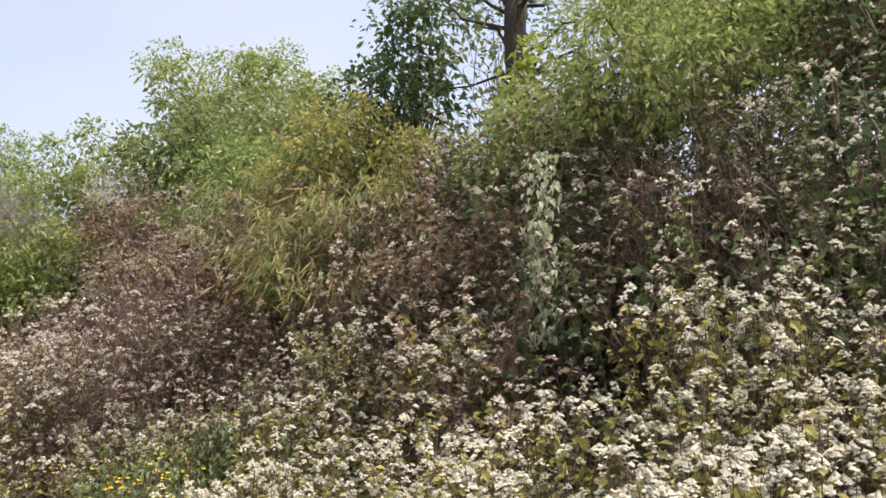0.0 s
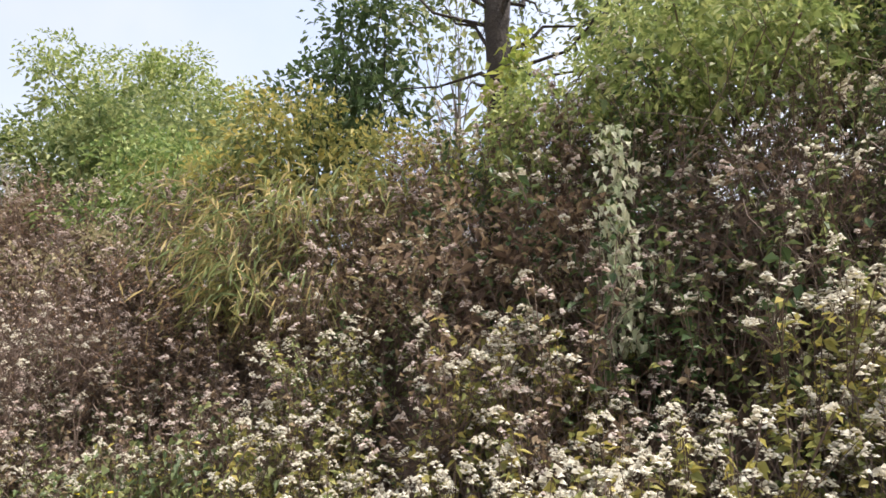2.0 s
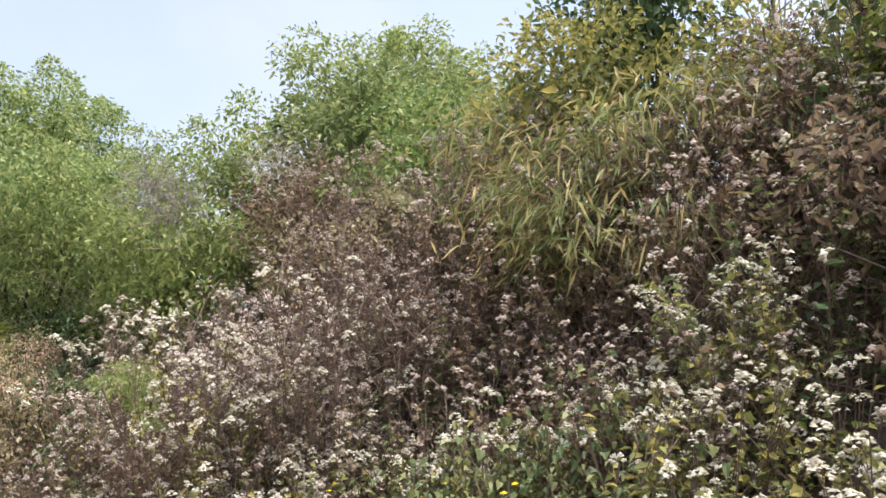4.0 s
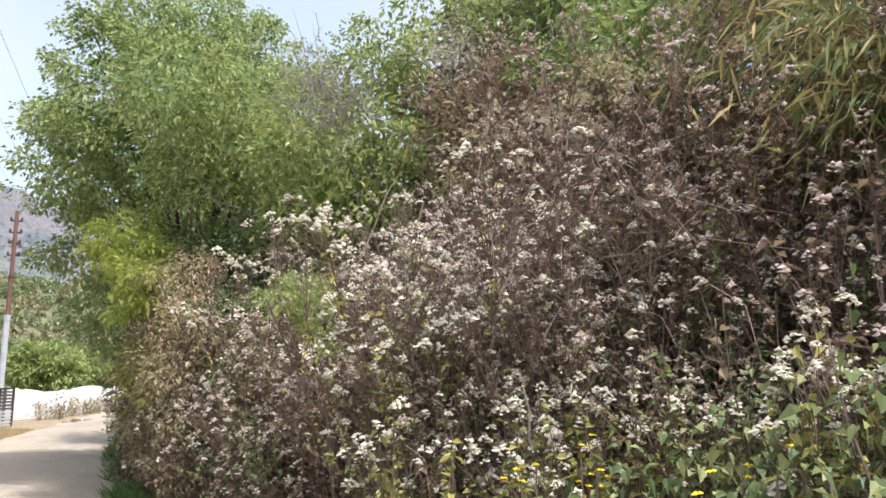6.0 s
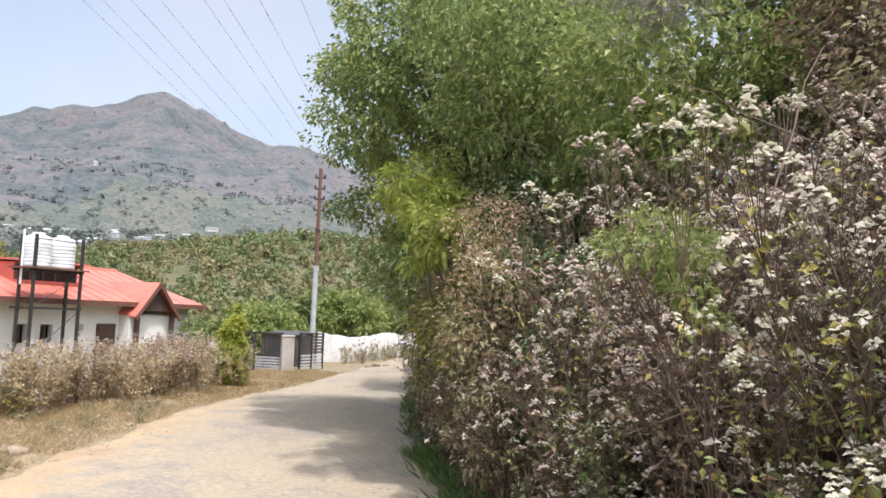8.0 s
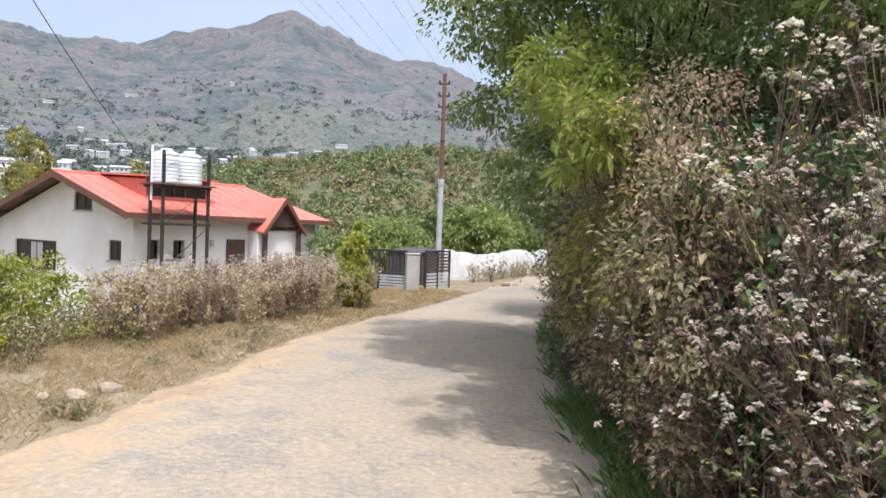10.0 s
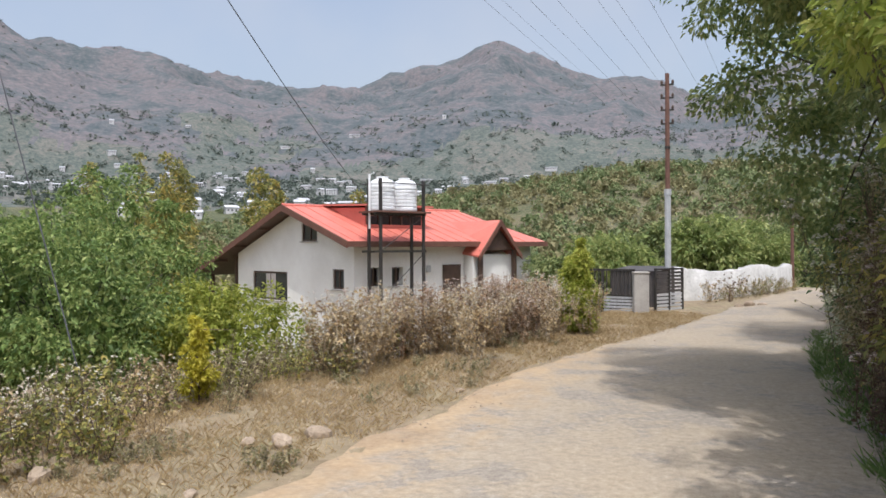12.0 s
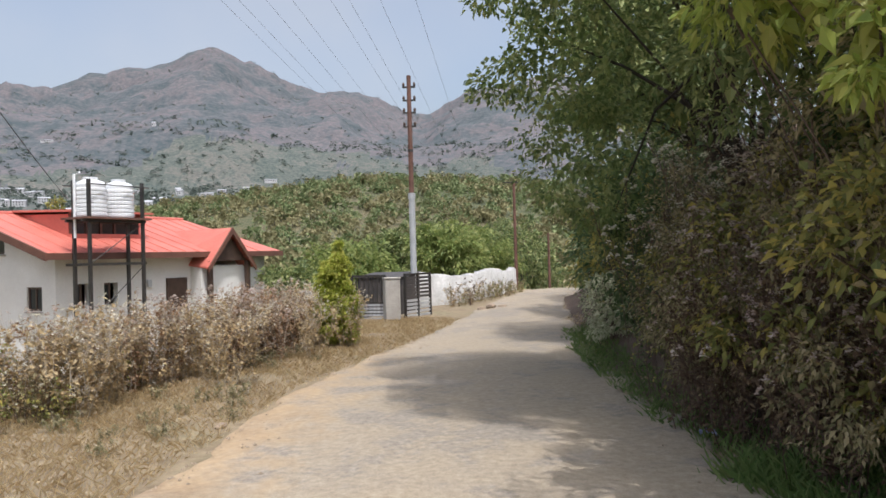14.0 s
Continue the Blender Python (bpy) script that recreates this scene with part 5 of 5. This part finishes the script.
    # the tall tree over the road
    tree("roadside_tree", "tall leafy tree leaning out over the road edge", "tree", (3.7, 8.6, z(3.7, 8.6)),
         [((-0.9, -1.5, 4.4), (1.75, 1.7, 1.5)), ((-0.6, -1.6, 5.2), (1.4, 1.4, 1.1)), ((-1.9, 0.6, 2.6), (0.8, 1.2, 0.9)), ((-1.5, 1.0, 1.4), (0.6, 1.3, 0.8)), ((-2.2, 0.2, 3.9), (0.95, 1.2, 1.0)), ((-1.5, -1.8, 3.4), (1.1, 1.2, 0.8)), ((0.5, -0.3, 4.8), (1.4, 1.6, 1.6)), ((-0.4, -2.9, 3.9), (1.2, 1.1, 1.0)), ((-2.0, -1.8, 3.1), (0.7, 0.8, 0.5))],
         860, 58, 0.055, ("leaf_road", "bark"), 0.11, 2.4, 20, 101, lean=(-0.4, -0.2), spread=0.2, narrow=0.62, shell=0.6)
    tree("roadside_tree", "dusty green tree hanging over the shaded road edge", "tree", (4.3, 4.9, z(4.3, 4.9)),
         [((-0.8, -0.3, 3.0), (0.9, 1.3, 0.9)), ((-0.2, 0.4, 3.3), (1.1, 1.4, 0.9)), ((-1.5, -1.3, 3.3), (0.6, 0.9, 0.45))], 220, 64, 0.052, ("leaf_road", "bark_pale"), 0.06, 1.7, 10, 102, spread=0.2, narrow=0.5, shell=0.6)
    for i, (x, y, h) in enumerate(((4.6, 13.0, 4.0), (5.6, 17.5, 4.4), (6.6, 22.5, 4.6), (8.4, 28.5, 5.0), (11, 35, 5.5))):
        tree("roadside_tree", "leafy tree standing along the bend of the road", "tree", (x, y, z(x, y)),
             [((-0.5, 0, h * 0.7), (1.8, 2.2, h * 0.33)), ((-1.2, -0.6, h * 0.45), (1.2, 1.6, h * 0.22))], 150, 45, 0.12, (("leaf_mid", "leaf_dark", "leaf_weed")[i % 3], "bark"), 0.11, h * 0.45, 20, 110 + i, group="trees along the bend", spread=0.34)


def build_left_side():
    def z(x, y):
        return float(height(x, y))

    trees = (((-9.0, 9.6), 4.6, 1.75, "leaf_orchard", 0.11), ((-10.2, 7.2), 4.4, 2.0, "leaf_orchard", 0.11), ((-7.2, 7.2), 3.1, 1.25, "leaf_orchard", 0.10), ((-12.5, 4.6), 4.2, 2.2, "leaf_orchard", 0.12), ((-9.2, 4.6), 2.6, 1.5, "leaf_dark", 0.10), ((-7.6, 3.4), 2.2, 1.2, "leaf_orchard", 0.10))
    for i, ((x, y), h, r, mat, leaf) in enumerate(trees):
        tree("orchard_tree", "round leafy green fruit tree on the slope below", "tree", (x, y, z(x, y)),
             [((0, 0, h * 0.62), (r, r, h * 0.38)), ((r * 0.5, -r * 0.3, h * 0.45), (r * 0.7, r * 0.7, h * 0.3)), ((-r * 0.4, r * 0.3, h * 0.8), (r * 0.6, r * 0.6, h * 0.24)), ((-r * 0.6, -r * 0.4, h * 0.4), (r * 0.6, r * 0.6, h * 0.3))],
             200, 70, leaf * 0.62, (mat, "bark"), 0.07, h * 0.4, 22, 130 + i, group="fruit trees below the road", spread=0.2, narrow=0.6, shell=0.75)
    tree("shrub", "rounded yellow-green shrub below the verge", "shrub", (-5.7, 8.7, z(-5.7, 8.7)),
         [((0, 0, 0.85), (1.1, 1.1, 0.85)), ((-0.3, -0.2, 1.35), (0.55, 0.55, 0.45)), ((0.9, 0.2, 0.45), (0.6, 0.6, 0.42)), ((-0.8, 0.1, 0.6), (0.6, 0.6, 0.5))], 270, 45, 0.06, ("leaf_hedge", "stem"), 0.05, 0.6, 16, 140, spread=0.17, shell=0.6)
    tree("shrub", "small bright yellow-green upright shrub on the verge", "shrub", (-3.4, 5.55, z(-3.4, 5.55)), [((0, 0, 0.33), (0.15, 0.15, 0.34)), ((0.02, 0, 0.7), (0.09, 0.09, 0.2))], 60, 40, 0.035, ("leaf_gold", "stem"), 0.012, 0.3, 5, 141, spread=0.07)
    tree("conifer", "small columnar yellow-green conifer beside the gate", "tree", (-1.5, 13.0, z(-1.5, 13.0)), [((0, 0, 0.55), (0.30, 0.30, 0.55)), ((0, 0, 1.05), (0.22, 0.22, 0.4)), ((0.03, 0, 1.4), (0.1, 0.1, 0.26))], 150, 60, 0.06, ("leaf_conifer", "bark"), 0.03, 0.8, 10, 142, spread=0.1, narrow=0.3)
    tree("shrub", "grey leafless bush by the white wall", "shrub", (0.35, 22.6, z(0.35, 22.6)), [((0, 0, 0.5), (0.5, 0.4, 0.4))], 14, 8, 0.05, ("leaf_dry", "stem"), 0.02, 0.3, 14, 143)
    for i, (x, y, h, r, mat) in enumerate(((-3.4, 24.5, 2.6, 1.3, "leaf_bright"), (-0.6, 27.5, 2.4, 1.2, "leaf_bright"), (-5.4, 27, 2.8, 1.5, "leaf_mid"), (-2.0, 31, 3.0, 1.6, "leaf_mid"), (0.2, 35, 3.0, 1.6, "leaf_bright"), (-7.5, 33, 3.2, 1.8, "leaf_mid"), (-16, 33, 4.0, 2.0, "leaf_mid"), (-12, 37, 4.0, 2.2, "leaf_far"), (-4.5, 40, 4.0, 2.2, "leaf_mid"), (2.6, 44, 4.2, 2.2, "leaf_mid"))):
        zz = z(x, y)
        tree("garden_tree", "bushy green tree in the garden beyond the gate", "tree", (x, y, zz), [((0, 0, h * 0.6), (r, r, h * 0.42)), ((r * 0.5, 0.2, h * 0.4), (r * 0.7, r * 0.7, h * 0.3)), ((-r * 0.5, 0, h * 0.75), (r * 0.5, r * 0.5, h * 0.25))], 110, 40, 0.15, (mat, "bark"), 0.08, h * 0.35, 12, 150 + i, group="garden trees", spread=0.34)
    # pale poplars in the valley
    for i, (x, y, h) in enumerate(((-24, 26, 9.5), (-27, 30, 10.5), (-22, 31, 9.0), (-30, 27, 10), (-26, 35, 11), (-33, 33, 11.5), (-20, 36, 9.0))):
        zz = z(x, y)
        tree("poplar", "slim pale green poplar rising from the valley", "tree", (x, y, zz), [((0, 0, h * 0.5), (0.8, 0.8, h * 0.42)), ((0, 0, h * 0.78), (0.5, 0.5, h * 0.22))], 90, 30, 0.17, ("leaf_weed", "bark_pale"), 0.09, h * 0.6, 14, 170 + i, group="poplars in the valley", spread=0.32)

    # dry brown brush along the verge
    rng = np.random.default_rng(200)
    protos = [weed("dry_bush", "straw-brown dry bush with pale seed heads along the verge", "dry bushes on the verge", 210 + i, ("stem_pale", "leaf_straw", "flower"), tall=1.25, stems=12, heads=4, leafy=26, spread=0.45, leaf_len=0.07, head=0.03, florets=5) for i in range(3)]
    line = [(-3.3 + 1.6 * t + rng.normal() * 0.32, 7.9 + 6.3 * t + rng.normal() * 0.4) for t in np.linspace(0, 0.94, 56)]
    place(protos, line, rng, (0.6, 0.86))
    reds = [weed("dry_bush", "russet dry bush among pale brush on the verge", "dry bushes on the verge", 220 + i, ("stem_pale", "leaf_russet", "flower_dry"), tall=1.3, stems=13, heads=2, leafy=26, spread=0.4, leaf_len=0.065) for i in range(2)]
    place(reds, [(-2.3 + rng.normal() * 0.3, 11.2 + rng.normal() * 0.6) for _ in range(10)] + [(-3.3 + 1.5 * t, 7.7 + 5.6 * t) for t in rng.random(14)], rng, (0.65, 0.85))
    low = [weed("verge_weed", "low scrubby weed with pale flower heads on the dry verge", "weeds on the verge", 230 + i, ("stem", ("leaf_dust", "leaf_weed", "leaf_straw")[i], "flower"), tall=0.62, stems=9, heads=1, leafy=18, spread=0.32, leaf_len=0.055, head=0.026, florets=5) for i in range(3)]
    spots = []
    while len(spots) < 80:
        y = 1.2 + 8.5 * rng.random()
        x = -2.5 - 2.6 * rng.random() ** 0.8
        spots.append((x, y))
    spots += [(-0.2 + 2.0 * t + 0.25 * rng.random(), 21.4 + 7.5 * t + 0.3 * rng.random()) for t in np.linspace(0, 1, 16)]
    place(low, spots, rng, (0.55, 1.05))
    near = [weed("verge_weed", "bushy weed with creamy flower heads at the verge's edge", "weeds on the verge", 250 + i, ("stem", "leaf_weed", "flower"), tall=0.75, stems=10, heads=3, leafy=20, spread=0.38, leaf_len=0.06, head=0.026, florets=6) for i in range(2)]
    place(near, [(-2.6 - 1.5 * rng.random(), 2.2 + 2.2 * rng.random()) for _ in range(16)], rng, (0.6, 0.95))
    small = [weed("verge_weed", "tiny grey-green weed on bare dry soil", "weeds on the verge", 240 + i, ("stem_pale", "leaf_dust", "flower"), tall=0.22, stems=9, heads=0, leafy=16, spread=0.2, leaf_len=0.05) for i in range(2)]
    place(small, [(-1.4 - 1.2 * rng.random(), 2.5 + 12 * rng.random()) for _ in range(32)], rng, (0.4, 0.9))

    # grasses
    def grass(name, label, n, where, mat, tall, seed):
        r2 = np.random.default_rng(seed)
        xy = where(r2, n)
        hz = height(xy[:, 0], xy[:, 1])
        at = np.column_stack([xy, hz - 0.01])
        way = np.column_stack([r2.normal(size=(n, 2)) * (0.45 if mat == "leaf_grass" else 0.65), np.ones(n)])
        ln = tall * (0.4 + 0.9 * r2.random(n))
        v, f = leaves(at, way, ln, (0.006 if mat == "leaf_grass" else 0.003) + 0.005 * r2.random(n), r2, 0.1, 0.2)
        tagged(new(name, mesh_of(name, v, f, M[mat])), label, "grass", kind="stuff")

    def verge(r2, n):
        y = -6 + 24 * r2.random(n) ** 0.9
        k = np.array([noise.noise(Vector((q * 0.9, s * 0.05, 0))) for q, s in zip(y, r2.random(n))])
        x = edge(y) - 0.12 - 2.6 * r2.random(n) ** 0.9 * (1 + 0.4 * k)
        return np.column_stack([x, y])

    def bankfoot(r2, n):
        y = -9 + 24 * r2.random(n)
        k = np.array([noise.noise(Vector((q * 1.7, 3.0, 0))) for q in y])
        return np.column_stack([foot(y) - 0.12 - 0.3 * k + (0.55 + 0.4 * k) * r2.random(n) ** 1.3, y])

    def thick(r2, n):
        y = 2.8 + 3.0 * r2.random(n)
        return np.column_stack([foot(y) - 0.2 + 0.05 * np.sin(y * 5.3) + 0.08 * r2.normal(size=n) + 0.8 * r2.random(n), y])

    grass("dry_grass", "dry straw grass on the sunlit verge", 64000, verge, "leaf_straw", 0.11, 1)
    grass("green_grass", "green grass along the foot of the bank", 9000, bankfoot, "leaf_grass", 0.17, 2)
    grass("green_grass", "thick dark green grass in the bank's shade", 7000, thick, "leaf_grass", 0.26, 3)
    # fallen leaves along the edges
    r4 = np.random.default_rng(17)
    n = 1600
    y = -9 + 27 * r4.random(n)
    right = r4.random(n) < 0.8
    x = np.where(right, foot(y) - 0.3 * r4.random(n) ** 2.2 + 0.3, edge(y) - 2.2 * r4.random(n))
    at = np.column_stack([x, y, height(x, y) + np.where(right, 0.03, 0.035)])
    v, f = leaves(at, np.column_stack([r4.normal(size=(n, 2)), r4.normal(size=n) * 0.15]), 0.02 + 0.035 * r4.random(n), 0.014 + 0.014 * r4.random(n), r4, 0.1, 0.0)
    tagged(new("leaf_litter", mesh_of("leaf_litter", v, f, M["leaf_straw"])), "brown fallen leaves strewn along the road edges", "leaf litter", kind="stuff")
    # grit on the road
    r3 = np.random.default_rng(7)
    n = 2600
    y = -2 + 20 * r3.random(n) ** 1.2
    u = np.where(r3.random(n) < 0.6, r3.random(n) ** 3, 1 - r3.random(n) ** 3)
    x = edge(y) + (foot(y) - edge(y)) * u
    s = 0.006 + 0.016 * r3.random(n) ** 3
    o = np.array(((1, 0, 0), (0, 1, 0), (-1, 0, 0), (0, -1, 0), (0, 0, 0.8)), float)
    v = np.column_stack([x, y, np.full(n, 0.03)])[:, None] + o[None] * s[:, None, None] * (0.6 + 0.8 * r3.random((n, 5, 1)))
    i = np.arange(n)[:, None] * 5
    f = np.concatenate([i + q for q in ((0, 1, 4), (1, 2, 4), (2, 3, 4), (3, 0, 4))])
    tagged(new("gravel", mesh_of("gravel", v.reshape(-1, 3), f, M["stone"])), "loose pale grit scattered over the road", "gravel", kind="stuff")


def build_valley():
    rng = np.random.default_rng(300)
    def wood(seed, count, each, leaf):
        r2 = np.random.default_rng(seed)
        w = 0.75 + 0.5 * r2.random()
        g2, _ = crown_arrays([((0, 0, 1.5), (2.0 * w, 2.0 * w, 1.5)), ((1.3 * w, 0.3, 1.0), (1.5, 1.5, 1.0)), ((-0.9, -0.6, 2.4), (1.2, 1.2, 0.9)), ((-1.2, 1.0, 1.0), (1.5, 1.5, 0.95))], count, each, leaf, r2, spread=0.5, narrow=0.7, shell=0.8)
        return Geo().add(*tube([(0, 0, -1), (0, 0, 1.6)], (0.14, 0.08), 4)), g2, Geo()

    close = [wood(310 + s, 40, 8, 0.40) for s in range(5)]
    protos = [wood(320 + s, 20, 3, 0.78) for s in range(4)]

    def spots(n, r0, r1, a0, a1, keep=0.0, power=1.0):
        out = []
        while len(out) < n:
            r = r0 + (r1 - r0) * rng.random() ** power
            a = math.radians(a0 + (a1 - a0) * rng.random())
            x, y = 1 + r * math.sin(a), r * math.cos(a)
            if noise.noise(Vector((x * 0.018, y * 0.018, 4))) > keep:
                out.append((x, y))
        return out

    scatter_merged("near_woods", "bushy green trees on the slope beyond the house", "woods", close, spots(190, 44, 115, -66, 22, -0.4), rng, ("bark", "leaf_mid", "flower"), (0.5, 1.15))
    scatter_merged("near_woods", "olive scrubby trees on the slope beyond the house", "woods", close, spots(190, 48, 120, -60, 22, -0.6), rng, ("bark", "leaf_dust", "flower"), (0.35, 0.85))
    scatter_merged("far_woods", "green woods and gardens filling the valley", "woods", protos, spots(1150, 85, 330, -66, 22, -0.35), rng, ("bark", "leaf_far", "flower"), (0.6, 1.3))
    scatter_merged("far_woods", "brown scrubby trees on the near spur", "woods", protos, spots(1000, 85, 360, -45, 22, -0.6), rng, ("bark", "leaf_scrub", "flower"), (0.7, 1.4))
    scatter_merged("far_woods", "green wooded spur below the mountain", "woods", protos, spots(1000, 240, 560, -68, 20, -0.3), rng, ("bark", "leaf_far", "flower"), (0.8, 1.5))
    tiny = []
    for s in range(4):
        r2 = np.random.default_rng(330 + s)
        g2, _ = crown_arrays([((0, 0, 1.4), (2.8, 2.8, 1.5))], 7, 3, 1.4, r2, spread=0.9, narrow=0.8)
        tiny.append((Geo(), g2, Geo()))
    scatter_merged("far_trees", "green trees tinted grey-blue for haze over the valley and hill foot", "woods", tiny, spots(3600, 480, 1420, -72, 16, -0.3), rng, ("bark", "leaf_hazed", "flower"), (0.8, 2.1))
    scatter_merged("far_trees", "trees tinted grey-blue for haze on the mountain side", "woods", tiny, spots(1500, 1100, 1980, -80, 16, 0.05), rng, ("bark", "leaf_hazed", "flower"), (0.5, 1.3))

    # houses on the far slope
    kinds = []
    for w, d, h, rise, storeys in ((11, 8, 4, 2.0, 1), (15, 8, 6.5, 1.5, 2), (26, 8, 4, 1.2, 1), (9, 8, 7, 2.2, 2)):
        p = thing("far_house", "small pale house on the distant hillside", "house", group="houses on the hillside")
        part("wall", box(-w / 2, -d / 2, -4, w / 2, d / 2, h), M["wall_far"], p)
        bm = bmesh.new()
        vs = [bm.verts.new(q) for q in ((-w / 2 - 0.6, -d / 2 - 0.6, h + 0.01), (w / 2 + 0.6, -d / 2 - 0.6, h + 0.01), (w / 2 + 0.6, d / 2 + 0.6, h + 0.01), (-w / 2 - 0.6, d / 2 + 0.6, h + 0.01), (-w / 2 - 0.6, 0, h + rise), (w / 2 + 0.6, 0, h + rise))]
        for q in ((0, 1, 5, 4), (2, 3, 4, 5), (0, 4, 3), (1, 2, 5), (0, 3, 2, 1)):
            bm.faces.new([vs[k] for k in q])
        part("roof", bm, M["roof_far"], p)
        for s in range(storeys):
            for k in range(int(w // 3.5)):
                part("window", box(-w / 2 + 1.2 + 3.3 * k, -d / 2 - 0.06, 1.0 + 3 * s, -w / 2 + 2.5 + 3.3 * k, -d / 2 - 0.01, 2.4 + 3 * s), M["glass"], p)
        kinds.append(p)
    n = 0
    sites = spots(26, 430, 700, -50, -30, -0.6) + spots(84, 620, 1180, -78, -8, -0.6) + spots(12, 700, 1050, -30, 4, -0.6) + spots(26, 1050, 1380, -74, -22, -0.6)
    for x, y in sites:
        m = pose(x, y, far_z(x, y) + 0.3, 0, 0, math.degrees(math.atan2(-(x - 1), y)) + rng.normal() * 18) @ Matrix.Scale(0.85, 4)
        k = kinds[n % 4]
        if n < 4:
            k.matrix_world = m
        else:
            copy_thing(k, m)
        n += 1


build_bank_weeds()
build_bank_shrubs()
build_bank_trees()
build_left_side()
build_valley()
